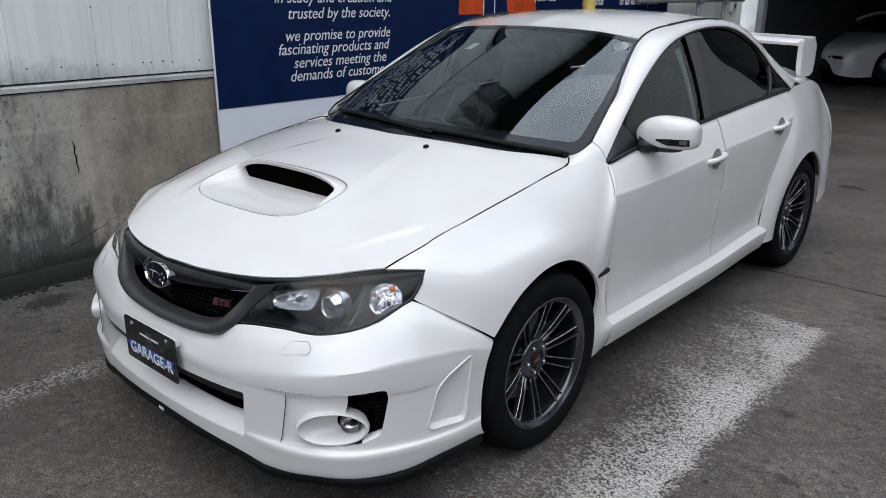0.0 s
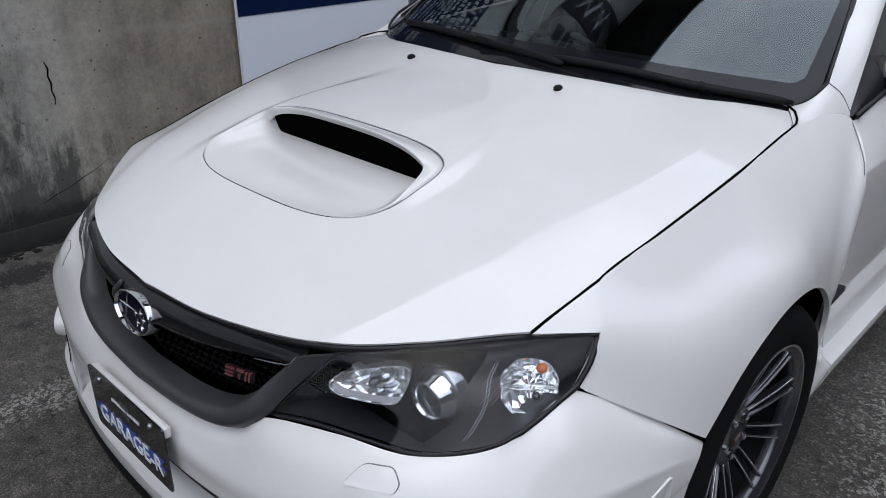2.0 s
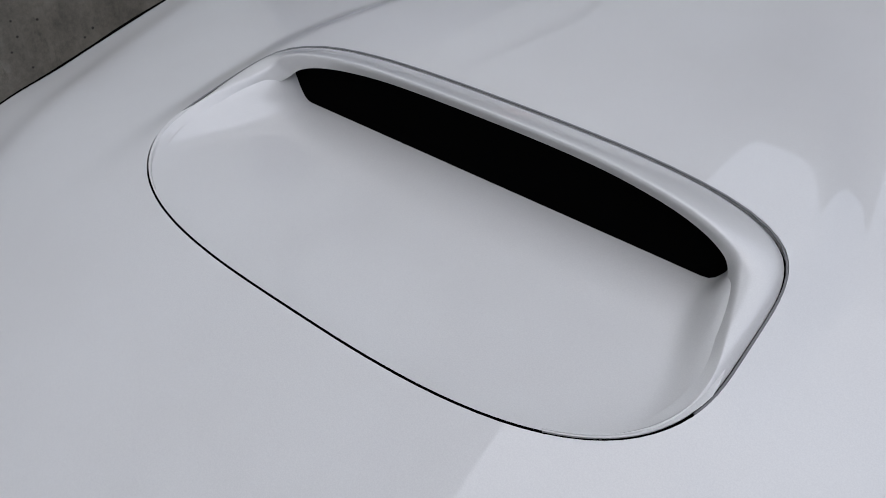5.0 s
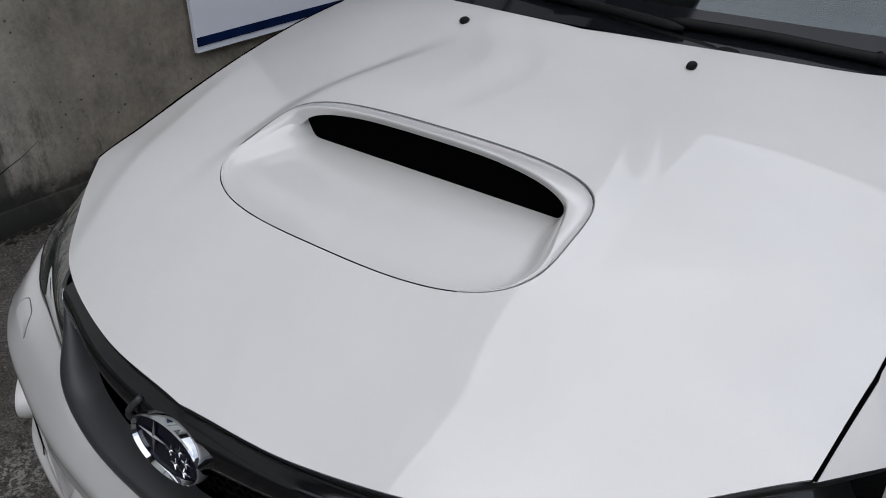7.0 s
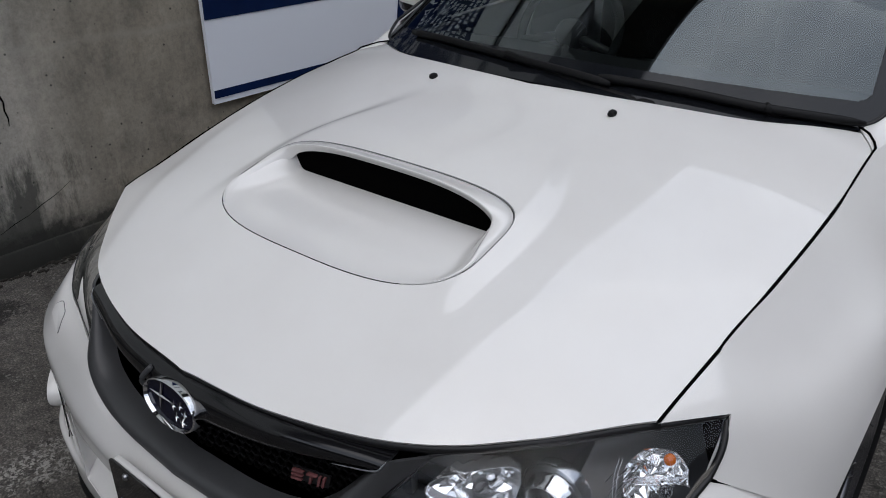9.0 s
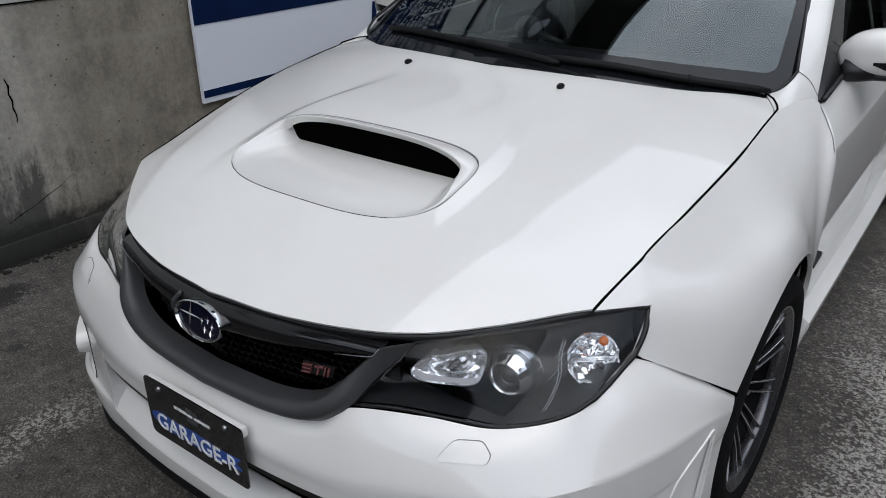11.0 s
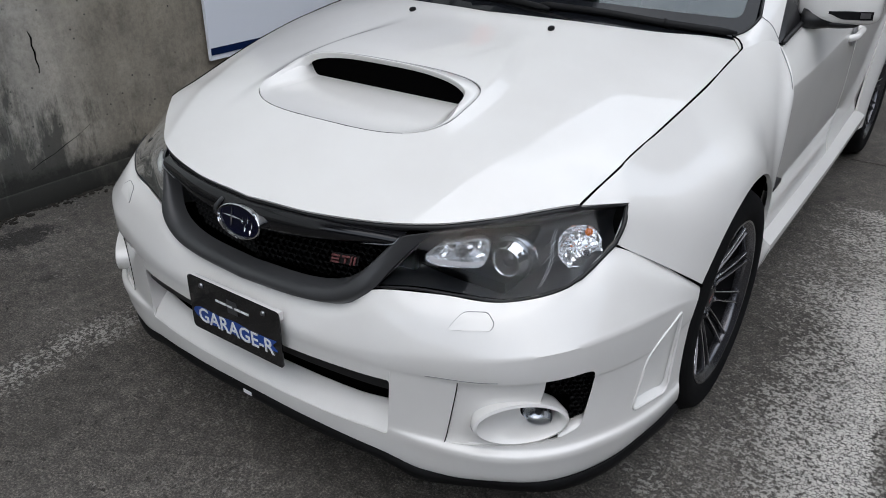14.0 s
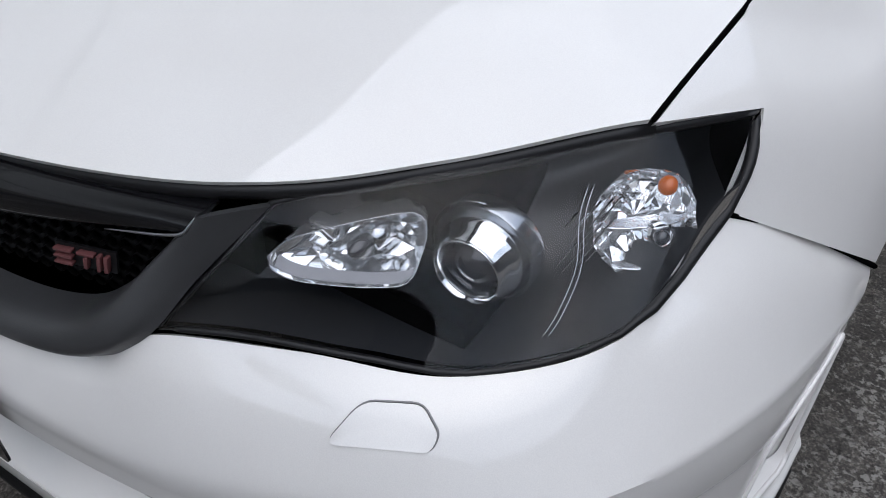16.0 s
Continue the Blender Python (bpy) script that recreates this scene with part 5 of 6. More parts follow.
# fog lamps, side vents and washer covers
ET, EN = Vector((.72, .69, 0)).normalized(), Vector((.69, -.72, 0)).normalized()
for s in (-1, 1):
    rowsp = []
    for j in range(13):
        z, k = .276 + .192 * j / 12, 1 - j / 12
        px = [.575 - .022 * k + (.175 - .010 * k) * i / 18 for i in range(19)]
        rowsp.append([Vector((x, skin_y(x, z) + 0.006, z)) for x in px])
    panel = part("fog_panel", thick(grid(rowsp), 0.004), PAINT, bumper, "white fog lamp surround")
    oc = Vector((.708, .1705, .354))
    def ov(rx, rz, off, shift=0.0, n=40):
        return [oc + EN * off + ET * (rx * math.cos(k * math.tau / n) + shift) + Vector((0, 0, rz * math.sin(k * math.tau / n))) for k in range(n)]
    hole = rings([ov(.102, .051, -.10), ov(.102, .051, .10)])
    hole.faces.new(list(hole.verts)[:40])
    bmesh.ops.recalc_face_normals(hole, faces=hole.faces)
    cut(panel, [hole])
    if s < 0:
        panel.data.transform(Matrix.Diagonal((-1, 1, 1, 1)))
        panel.data.flip_normals()
    part("fog_pod", flip_side(rings([ov(.098, .048, -.045), ov(.109, .0545, -.004), ov(.106, .055, .010), ov(.099, .049, .013), ov(.093, .044, .006), ov(.080, .038, -.012, .008), ov(.060, .034, -.032, .030), ov(.036, .034, -.044, .046)], False), s), PAINT, panel, "white oval fog lamp pod")
    lc = oc + ET * 0.046 - EN * 0.030 - Vector((0, 0, .008))
    fog = part("fog_lamp", flip_side(dish(lc, (.25, -.96, .05), [(.0, .012), (.016, .010), (.028, .004), (.033, -.008)], 24), s), LENS, panel, "clear round fog lamp")
    part("fog_reflector", flip_side(dish(lc, (.25, -.96, .05), [(.034, .0), (.030, -.012), (.018, -.022), (.0, -.026)], 24), s), DIM_CHROME, fog)
    part("fog_bulb", flip_side(dish(lc - Vector((.25, -.96, .05)) * .018, (.25, -.96, .05), [(.0, .014), (.007, .012), (.010, .004), (.010, -.01)], 14), s), GREY_PLASTIC, fog)
    # black backing colours in the shade behind the fog lamp opening
    part("fog_back", flip_side(thick(grid([[Vector((.69, .262, z)), Vector((.75, .300, z)), Vector((.820, .365, z))] for z in (.27, .49)]), 0.004), s), DARK, panel)
    bm = honeycomb((.724, .240, .285), Vector((.10, .090, 0)).normalized(), (0, 0, 1), 14, 17, 0.0075, 0.3, lambda a, b: 0.015 < a < 0.118 and (b > 0.105 or a > 0.065))
    tagged(part("fog_mesh", flip_side(bm, s), MESH_BLACK, panel, "black mesh beside the fog lamp"), kind="stuff")
    seam = [(.590 - 0.024 * t, .447 - .163 * t) for t in [k / 10 for k in range(11)]]
    part("fog_seam", tube([Vector((s * x, skin_y(x, z) - 0.0006, z)) for x, z in seam], 0.0012, 5), DARK, bumper)
    seam = [(.52 + .15 * t, .449 + .012 * t) for t in [k / 8 for k in range(9)]]
    part("fog_seam", tube([Vector((s * x, skin_y(x, z) - 0.0005, z)) for x, z in seam], 0.0009, 5), SEAM_SHADE_GREY, bumper)
    # white flange round the outer edge of the opening
    rim = [tuple(Vector(a).lerp(Vector(b), k / 8)) for a, b in zip(FOG, FOG[1:] + FOG[:1]) for k in range(8)]
    rim = [p for p in rim if p[0] > .774 and p[1] < .452]
    rim.sort(key=lambda p: p[0] + 2 * p[1])
    rim = [(x, z, .003 + .012 * (1 - smooth(.30, .40, z))) for x, z in rim]
    rowsf = [[Vector((x - w * k * .55, skin_y(x, z) + .003 + d, z + w * k * .8)) for x, z, w in rim] for k, d in ((0, 0), (.35, .003), (.75, .010), (1, .020), (1.05, .045))]
    part("fog_flange", flip_side(thick(grid(rowsf), .002), s), PAINT, panel, "white flange of the opening")
    # side vent: a sunk white panel in a raised rim
    vp = [[Vector((skin_x(y, z) - 0.022 + 0.02 * smooth(.50, .57, y), y, z)) for y in [.37 + .22 * i / 12 for i in range(13)]] for z in [.28 + .25 * j / 10 for j in range(11)]]
    vent = part("side_vent", flip_side(grid(vp), s), PAINT, bumper, "sunk blind vent in the bumper side")
    sunk = [[Vector((skin_x(y, z) - d * (0.023 - 0.02 * smooth(.50, .57, y)), y + (.49 - y) * .10 * d, z + (.40 - z) * .10 * d)) for y, z in VENT + VENT[:1]] for d in (0, .5, 1)]
    part("vent_wall", flip_side(grid(sunk), s), PAINT, vent)
    part("vent_rim", tube([Vector((s * (skin_x(y, z) + 0.0005), y, z)) for y, z in VENT], 0.0032, 8, closed=True), PAINT, vent)
    # headlight washer cover
    wc = rounded([(.551, .559), (.637, .570), (.638, .583), (.617, .597), (.568, .592)], 0.010, 4)
    wbm = bmesh.new()
    ring0 = [wbm.verts.new((s * x, skin_y(x, z) - 0.003, z)) for x, z in wc]
    mid = wbm.verts.new((s * .603, skin_y(.603, .588) - 0.0045, .588))
    for k in range(len(ring0)):
        wbm.faces.new((ring0[k], ring0[(k + 1) % len(ring0)], mid))
    bmesh.ops.recalc_face_normals(wbm, faces=wbm.faces)
    cover = part("washer_cover", wbm, PAINT, bumper)
    part("washer_seam", tube([Vector((s * x, skin_y(x, z) - 0.0012, z)) for x, z in wc], 0.0011, 5, closed=True), SEAM_SHADE_GREY, cover)


# ---- the car: sides and cabin ----
BELT = curve1([(1.42, .936), (1.48, .944), (1.62, .962), (1.8, .978), (2.25, 1.000), (2.8, 1.030), (3.4, 1.056)])
SHOULDER = curve1([(1.42, .834), (1.79, .840), (2.13, .856), (2.5, .876), (2.96, .893), (3.35, .925)])


def side_rows(y0, y1, ny, slant=None, drop=.33, lead=0.0):
    rows = []
    for j in range(ny):
        v = j / (ny - 1)
        pts = []
        y = y0 + (y1 - y0) * v
        t = -.007 * max(0.0, y - 1.4)
        zb, zc = BELT(y), SHOULDER(y)
        for x, z in ((.800, zb), (.823, zb - .030), (.860, zc + .014), (.868, zc - .012), (.870, zc - .09), (.864, .60), (.852, .475), (.848, .40), (.862, drop)):
            yy = y + (slant((zb - z) / (zb - drop)) * v if slant else 0)
            yy += lead * (1 - smooth(0, .20, (zb - z) / (zb - drop))) * (1 - v)
            pts.append((x + t, yy, z))
        rows.append(spl(pts, 41))
    return rows


for s in (-1, 1):
    door = part("door", thick(grid(side_rows(1.424, 2.412, 26, lead=.045), s), 0.012), PAINT, car, "white front door")
    rear = part("door", thick(grid(side_rows(2.424, 3.345, 30, lambda k: -.33 * k ** 1.2), s), 0.012), PAINT, car, "white rear door")
    for d, hy, hz, hx in ((door, 2.315, .842, .868), (rear, 3.115, .893, .862)):
        h = spl([(hx - .014, hy - .085, hz - .006), (hx + .012, hy - .06, hz), (hx + .016, hy, hz + .004), (hx + .014, hy + .06, hz + .008), (hx - .010, hy + .085, hz + .008)], 14)
        handle = part("handle", tube([Vector((s * p.x, p.y, p.z)) for p in h], 0.013, 10, flat=1.0), PAINT, d, "white pull handle")
        # almost flat grey disc, the grip hollow's shade put into its colour
        part("handle_cup", flip_side(dish((hx - .0005, hy - .004, hz + .002), (1, 0, .05), [(.046, -.001), (.045, .0008), (.042, .0002), (.034, -.0005), (0, -.0008)], 28), s), SEAM_SHADE_GREY, d, "grey disc painted as the shade of the grip hollow")
        part("handle_lock", flip_side(ball((hx + .010, hy + .072, hz + .008), (.007, .006, .012), u=8, v=6), s), BLACK_PLASTIC, handle)
    belt = [Vector((s * (.803 - .007 * max(0, y - 1.4)), y, BELT(y) + .004)) for y in [1.478 + 1.902 * k / 24 for k in range(25)]]
    part("belt_strip", tube(belt, 0.008, 6), BLACK_PLASTIC, car)
    # side skirt
    sk = []
    for j in range(20):
        y = 1.422 + 1.62 * j / 19
        t = -.007 * max(0, y - 1.4)
        up = .02 * smooth(2.3, 3.0, y)
        flare = .02 * smooth(1.5, 1.3, y)
        sk.append([Vector((x + t, y, z)) for x, z in ((.845, .345 + up), (.878, .338 + up), (.898, .325 + up), (.899, .308 + up), (.888, .266 + up), (.874, .229 + up), (.80, .220 + up))])
    part("side_skirt", thick(grid(sk, s), 0.004), PAINT, car, "white side skirt")
    # rear quarter with its flared arch
    ry, rr = 3.565, .372
    q_out = [(.852, 3.025, .26), (.852, 3.045, .42), (.856, 3.11, .62), (.850, 3.235, .82), (.795, 3.365, 1.035), (.755, 3.65, 1.062), (.72, 3.95, 1.055), (.705, 4.17, .985), (.765, 4.32, .75), (.79, 4.34, .40)]
    q_in = [(.872, 3.195, .26), arch(170, .878, ry, rr), arch(150, .886, ry, rr), arch(130, .892, ry, rr), arch(110, .892, ry, rr), arch(88, .888, ry, rr), arch(68, .884, ry, rr), arch(45, .88, ry, rr), arch(22, .876, ry, rr), arch(0, .872, ry, rr)]
    part("rear_quarter", thick(grid(ribs(q_out, q_in, 70, 20, lambda k: (0.022, 0.012)), s), 0.012), PAINT, car)

# roof, pillars, glass
def both(curves, nu, nv):
    return [[Vector((-p.x, p.y, p.z)) for p in reversed(r[1:])] + r for r in loft(curves, nu, nv)]


part("roof", thick(grid(both([[(0, 2.015, 1.402), (.30, 2.04, 1.392), (.556, 2.095, 1.362)], [(0, 2.3, 1.450), (.32, 2.31, 1.438), (.574, 2.33, 1.408)], [(0, 2.65, 1.470), (.34, 2.65, 1.456), (.582, 2.65, 1.428)],
     [(0, 3.0, 1.455), (.33, 3.0, 1.442), (.566, 3.0, 1.404)], [(0, 3.28, 1.415), (.3, 3.27, 1.402), (.535, 3.24, 1.362)]], 24, 30)), 0.012), PAINT, car, "white roof panel")
P_IN = [(.735, 1.450, 1.018), (.671, 1.704, 1.156), (.563, 2.085, 1.362), (.582, 2.40, 1.419), (.588, 2.70, 1.430), (.570, 3.0, 1.402), (.545, 3.25, 1.358), (.60, 3.55, 1.21), (.665, 3.80, 1.070)]
P_OUT = [(.788, 1.470, .957), (.750, 1.655, 1.088), (.694, 1.92, 1.234), (.656, 2.19, 1.345), (.646, 2.50, 1.398), (.648, 2.85, 1.390), (.682, 3.10, 1.300), (.730, 3.27, 1.170), (.792, 3.40, 1.060)]
WB = [(0, 1.118, 1.004), (.25, 1.148, .998), (.50, 1.222, .984), (.735, 1.378, .962)]
WT = [(0, 2.012, 1.398), (.2, 2.022, 1.394), (.40, 2.048, 1.382), (.566, 2.085, 1.350)]
wm = [tuple((Vector(a) + Vector(b)) / 2 + Vector((0.026 * (i == 3), -.015, .018 - .014 * (i == 3)))) for i, (a, b) in enumerate(zip(WB, WT))]
windscreen = part("windscreen", grid(both([WB, wm, WT], 30, 24)), GLASS, car, "windscreen with dark edge band")
wr = both([WB, wm, WT], 60, 60)
inner = [[p + Vector((0, .003, -.004)) for p in r] for r in wr]
nrow, ncol = len(inner), len(inner[0])
bm = bmesh.new()
fine = [[p + Vector((0, -.0008, .0012)) for p in r] for r in both([WB, wm, WT], 180, 180)]
nf, mf = len(fine), len(fine[0])
for j in range(nf - 1):
    for i in range(mf - 1):
        side = (min(i, mf - 2 - i) + .5) * 1.47 / mf
        foot, head = (j + .5) * .84 / nf, (nf - 1.5 - j) * .84 / nf
        if side < .041 or foot < .088 or head < .028 or (side < .076 and foot < .123 and math.hypot(.076 - side, .123 - foot) > .035):
            bm.faces.new([bm.verts.new(p) for p in (fine[j][i], fine[j][i + 1], fine[j + 1][i + 1], fine[j + 1][i])])
bmesh.ops.remove_doubles(bm, verts=bm.verts, dist=1e-5)
part("edge_band", bm, FRIT, windscreen, "black ceramic band of the glass")
stk = [inner[int(nrow * .73)][int(ncol * .365)], inner[int(nrow * .73)][int(ncol * .40)], inner[int(nrow * .79)][int(ncol * .40)], inner[int(nrow * .79)][int(ncol * .365)]]
bm = bmesh.new()
bm.faces.new([bm.verts.new(p + Vector((0, -.001, .0012))) for p in stk])
part("inspection_sticker", thick(bm, 0.0006), WHITE, windscreen, "small white square sticker", shade=False)
c0 = inner[int(nrow * .90)][int(ncol * .93)]
part("round_sticker", dish(c0 + Vector((0, -.002, .002)), (.1, -.5, .85), [(0, .0006), (.034, .0006), (.034, 0)], 20), LIGHT_TRIM, windscreen, "round pale sticker")

for s in (-1, 1):
    po, pi = spl(P_OUT, 60), spl(P_IN, 60)
    rowsp = []
    for k, (bow, t) in enumerate(((0, 0), (.006, .15), (.013, .4), (.013, .65), (.008, .88), (0, 1))):
        rowsp.append([a.lerp(b, t) + Vector((bow * .7, 0, bow)) * (.3 + .7 * smooth(0, 9, i)) for i, (a, b) in enumerate(zip(pi, po))])
    rowsp.append([b + Vector((-.012, 0, -.012)) for b in po])
    part("side_frame", thick(grid(rowsp, s), 0.008), PAINT, car, "white roof pillar and side frame")
    part("drip_moulding", tube([Vector((s * (p.x - .002), p.y, p.z + .003)) for p in pi[20:50]], 0.006, 6), BLACK_PLASTIC, car)
    part("glass_moulding", tube([Vector((s * (p.x - .004), p.y - .002, p.z + .002)) for p in pi[:21]], 0.0045, 6), BLACK_PLASTIC, car)
    part("corner_moulding", tube([Vector((s * (p.x - .003), p.y - .002, p.z + .001)) for p in spl(CORNER, 20)], 0.0045, 6), BLACK_PLASTIC, car)
    # side glass from the pillar down to the belt
    gb = [Vector((.797 - .007 * max(0, y - 1.4), y, BELT(y))) for y in [1.476 + 1.906 * k / 59 for k in range(60)]]
    gt = [p + Vector((-.012, 0, -.008)) for p in po]
    gl = [[a.lerp(b, k / 8) + Vector((.010 * math.sin(math.pi * k / 8) - .004, 0, 0)) for a, b in zip(gb, gt)] for k in range(9)]
    i_b = min(range(60), key=lambda i: abs(gb[i].y - 2.36))
    part("window", grid([r[6:i_b - 1] for r in gl], s), SIDE_GLASS, car, "dark front door window")
    part("window", grid([r[i_b + 1:] for r in gl], s), TINT, car, "dark tinted rear door window")
    part("pillar_cover", thick(grid([[p + Vector((.003, 0, 0)) for p in r[i_b - 1:i_b + 2]] for r in gl], s), 0.004), WING_BLACK, car)
    part("pillar_trim", thick(grid([[p + Vector((-.020, .004, 0)) for p in r[i_b - 3:i_b - 1]] for r in gl[:8]], s), 0.004), LIGHT_TRIM, car, "pale trim strip inside the door pillar")
    part("window_divider", tube([Vector((s * (r[50].x + .002), r[50].y, r[50].z)) for r in gl], 0.009, 6), BLACK_PLASTIC, car)
    part("mirror_sail", thick(grid([[p + Vector((.004, 0, 0)) for p in r[:8]] for r in gl], s), 0.006), BLACK_PLASTIC, car)
    part("window_moulding", tube([Vector((s * (p.x - .006), p.y, p.z - .008)) for p in po[1:]], 0.005, 6), BLACK_PLASTIC, car)
    # door mirror
    mc = Vector((.886, 1.755, 1.030))
    secs = []
    shape = [(-.112, -.014, .012, .012, -.012), (-.104, -.012, .028, .032, -.010), (-.075, -.008, .048, .055, -.004), (-.030, 0, .058, .067, 0), (.030, .010, .059, .068, 0), (.072, .020, .054, .063, -.002), (.098, .030, .044, .052, -.005), (.108, .034, .030, .036, -.007), (.110, .035, .012, .014, -.008)]
    for p, q in zip(spl([(a, b, 0) for a, b, *_ in shape], 33), spl([c[2:] for c in shape], 33)):
        secs.append([mc + Vector((p.x * 1.06, p.y + q.x * math.copysign(abs(math.cos(a)) ** .75, math.cos(a)), q.z + q.y * math.copysign(abs(math.sin(a)) ** (.85 if math.sin(a) > 0 else .6), math.sin(a)) * (1 if math.sin(a) > 0 else .88))) for a in [k * math.tau / 48 for k in range(48)]])
    bm = rings(secs)
    shell_tree = BVHTree.FromBMesh(bm)
    def hug(x, z):
        hit = shell_tree.ray_cast(Vector((x, mc.y - .5, z)), Vector((0, 1, 0)))[0]
        return Vector((x, (hit.y if hit else mc.y) - .002, z))
    mirror = part("door_mirror", flip_side(bm, s), PAINT, car, "white door mirror with dark turn lamp strip")
    strip = [[hug(x, z) for x in [mc.x - .018 + .120 * k / 14 for k in range(15)] for z in [mc.z - .016 - e * (.008 + .018 * smooth(mc.x - .02, mc.x + .03, x)) + .004 * smooth(mc.x - .02, mc.x + .05, x)]] for e in (1, .5, 0)]
    part("turn_strip", flip_side(thick(grid(strip), 0.003), s), TURN_LENS, mirror, "dark turn lamp strip")
    part("turn_tip", flip_side(thick(grid([[hug(x, z) + Vector((0, -.0012, 0)) for x in [mc.x + .070 + .026 * k / 4 for k in range(5)]] for z in (mc.z - .032, mc.z - .024, mc.z - .016)]), .002), s), DULL, mirror, "clear end of the turn lamp")
    part("mirror_glass", flip_side(box(-.085, .085, .050, .056, -.048, .046, bevel=0.004, m=Matrix.Translation(mc + Vector((0, .01, 0)))), s), CHROME, mirror)
    part("mirror_base", flip_side(ball(mc + Vector((-.03, .006, -.058)), (.098, .046, .018), u=24, v=12), s), BLACK_PLASTIC, mirror)
    part("mirror_arm", tube([Vector((s * x, y, z)) for x, y, z in ((.79, 1.70, .985), (.83, 1.72, .978), (.88, 1.745, .982))], [.032, .026, .024], 10), BLACK_PLASTIC, mirror)

part("rear_window", thick(grid(both([[(0, 3.29, 1.41), (.3, 3.28, 1.398), (.545, 3.25, 1.355)], [(0, 3.60, 1.26), (.32, 3.58, 1.25), (.60, 3.54, 1.21)], [(0, 3.86, 1.085), (.34, 3.84, 1.08), (.66, 3.80, 1.068)]], 20, 14)), 0.005), TINT, car)
part("boot_lid", thick(grid(both([[(0, 3.86, 1.082), (.4, 3.85, 1.080), (.72, 3.80, 1.060)], [(0, 4.15, 1.095), (.4, 4.14, 1.090), (.70, 4.06, 1.035)], [(0, 4.42, 1.085), (.4, 4.38, 1.078), (.705, 4.19, .985)], [(0, 4.47, .90), (.4, 4.43, .88), (.765, 4.33, .76)], [(0, 4.50, .40), (.5, 4.46, .40), (.79, 4.35, .40)]], 20, 26)), 0.012), PAINT, car, "white boot lid and tail")
# rear wing
wing = part("rear_wing", thick(grid([[Vector((x, y + .06 * (abs(x) / .66) ** 2 * 0, z - .012 * (abs(x) / .6) ** 2)) for x in [-.600 + 1.20 * i / 24 for i in range(25)]] for y, z in ((4.06, 1.272), (4.08, 1.288), (4.14, 1.298), (4.22, 1.292), (4.30, 1.304))]), 0.022), PAINT, car, "tall white rear wing")
for s in (-1, 1):
    pl = rounded([(4.03, 1.290), (4.26, 1.285), (4.31, 1.24), (4.30, 1.075), (4.26, 1.052), (4.08, 1.052), (4.05, 1.10)], .03)
    post = prism(pl, .584, .614, "X")
    bmesh.ops.bevel(post, geom=[e for e in post.edges if len(e.link_faces) == 2 and e.calc_face_angle(0) > 1], offset=.006, segments=2, affect="EDGES")
    part("wing_post", flip_side(post, s), PAINT, wing, "white wing end plate")

# inner shell that closes the engine bay, arches and floor, black to paint their shade
shell = part("inner_shell", box(-.60, .60, .30, 1.30, .18, .70), DARK, car, "black filler painted as the shade of engine bay and floor")
part("floor_pan", box(-.83, .83, 1.33, 3.15, .19, .36), DARK, shell)
part("tail_pan", box(-.60, .60, 3.10, 4.40, .20, .90), DARK, shell)
part("firewall", box(-.72, .72, 1.28, 1.36, .20, .90), DARK, shell)
for s in (-1, 1):
    for yc, x in ((ARCH_Y, .852), (3.565, .842)):
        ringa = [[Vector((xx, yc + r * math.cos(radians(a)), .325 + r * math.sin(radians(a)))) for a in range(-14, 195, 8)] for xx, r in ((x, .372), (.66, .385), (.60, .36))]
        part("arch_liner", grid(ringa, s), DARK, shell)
    part("nose_liner", flip_side(grid([[Vector((.70, .35, z)), Vector((.82, .50, z)), Vector((.86, .66, z))] for z in (.20, .62)]), s), DARK, shell)
part("nose_back", box(-.62, .62, .23, .30, .20, .64), DARK, shell)

# cowl and wipers
cowl = both([[(0, 1.075, .975), (.25, 1.105, .970), (.5, 1.175, .955), (.70, 1.31, .935)], [(0, 1.15, .985), (.25, 1.18, .980), (.5, 1.25, .968), (.70, 1.38, .945)]], 30, 6)
part("cowl", thick(grid(cowl), 0.006), BLACK_PLASTIC, car)
def ws(u, v):
    j, i = v * (nrow - 1), (u * .5 + .5) * (ncol - 1)
    return wr[int(j)][int(i)]
for pts, pivot in (([ws(-.72, .10), ws(-.45, .095), ws(-.15, .08), ws(.10, .058), ws(.26, .035)], (.30, 1.165, .985)), ([ws(.22, .06), ws(.45, .055), ws(.70, .045), ws(.962, .030)], (.64, 1.29, .955))):
    lift = [p + Vector((0, -.012, .010)) for p in pts]
    wiper = part("wiper", tube(spl(lift, 24), [0.007] + [0.0105] * 21 + [0.009, 0.005], 8), LIP_BLACK, car, "black wiper at rest")
    arm = [Vector(pivot), Vector(pivot) + Vector((-.08, -.008, .014)), lift[2] + Vector((0, -.006, .007))]
    part("wiper_arm", tube(spl(arm, 12), [0.015] * 4 + [0.010] * 8, 8), LIP_BLACK, wiper)

# cabin
part("dashboard", thick(grid(both([[(0, 1.20, .985), (.4, 1.24, .975), (.66, 1.36, .955)], [(0, 1.45, .985), (.4, 1.48, .985), (.70, 1.52, .960)], [(0, 1.66, .955), (.4, 1.68, .955), (.70, 1.70, .94)], [(0, 1.72, .80), (.4, 1.74, .80), (.70, 1.74, .80)]], 16, 20)), .01), FABRIC, car, "dark grey dashboard")
wheel_m = Matrix.Translation((-.36, 1.90, .955)) @ Matrix.Rotation(radians(66), 4, "X")
sw = part("steering_wheel", tube([wheel_m @ Vector((.185 * math.cos(k * math.tau / 32), .185 * math.sin(k * math.tau / 32), 0)) for k in range(32)], .016, 8, closed=True), FABRIC, car, "dark leather steering wheel")
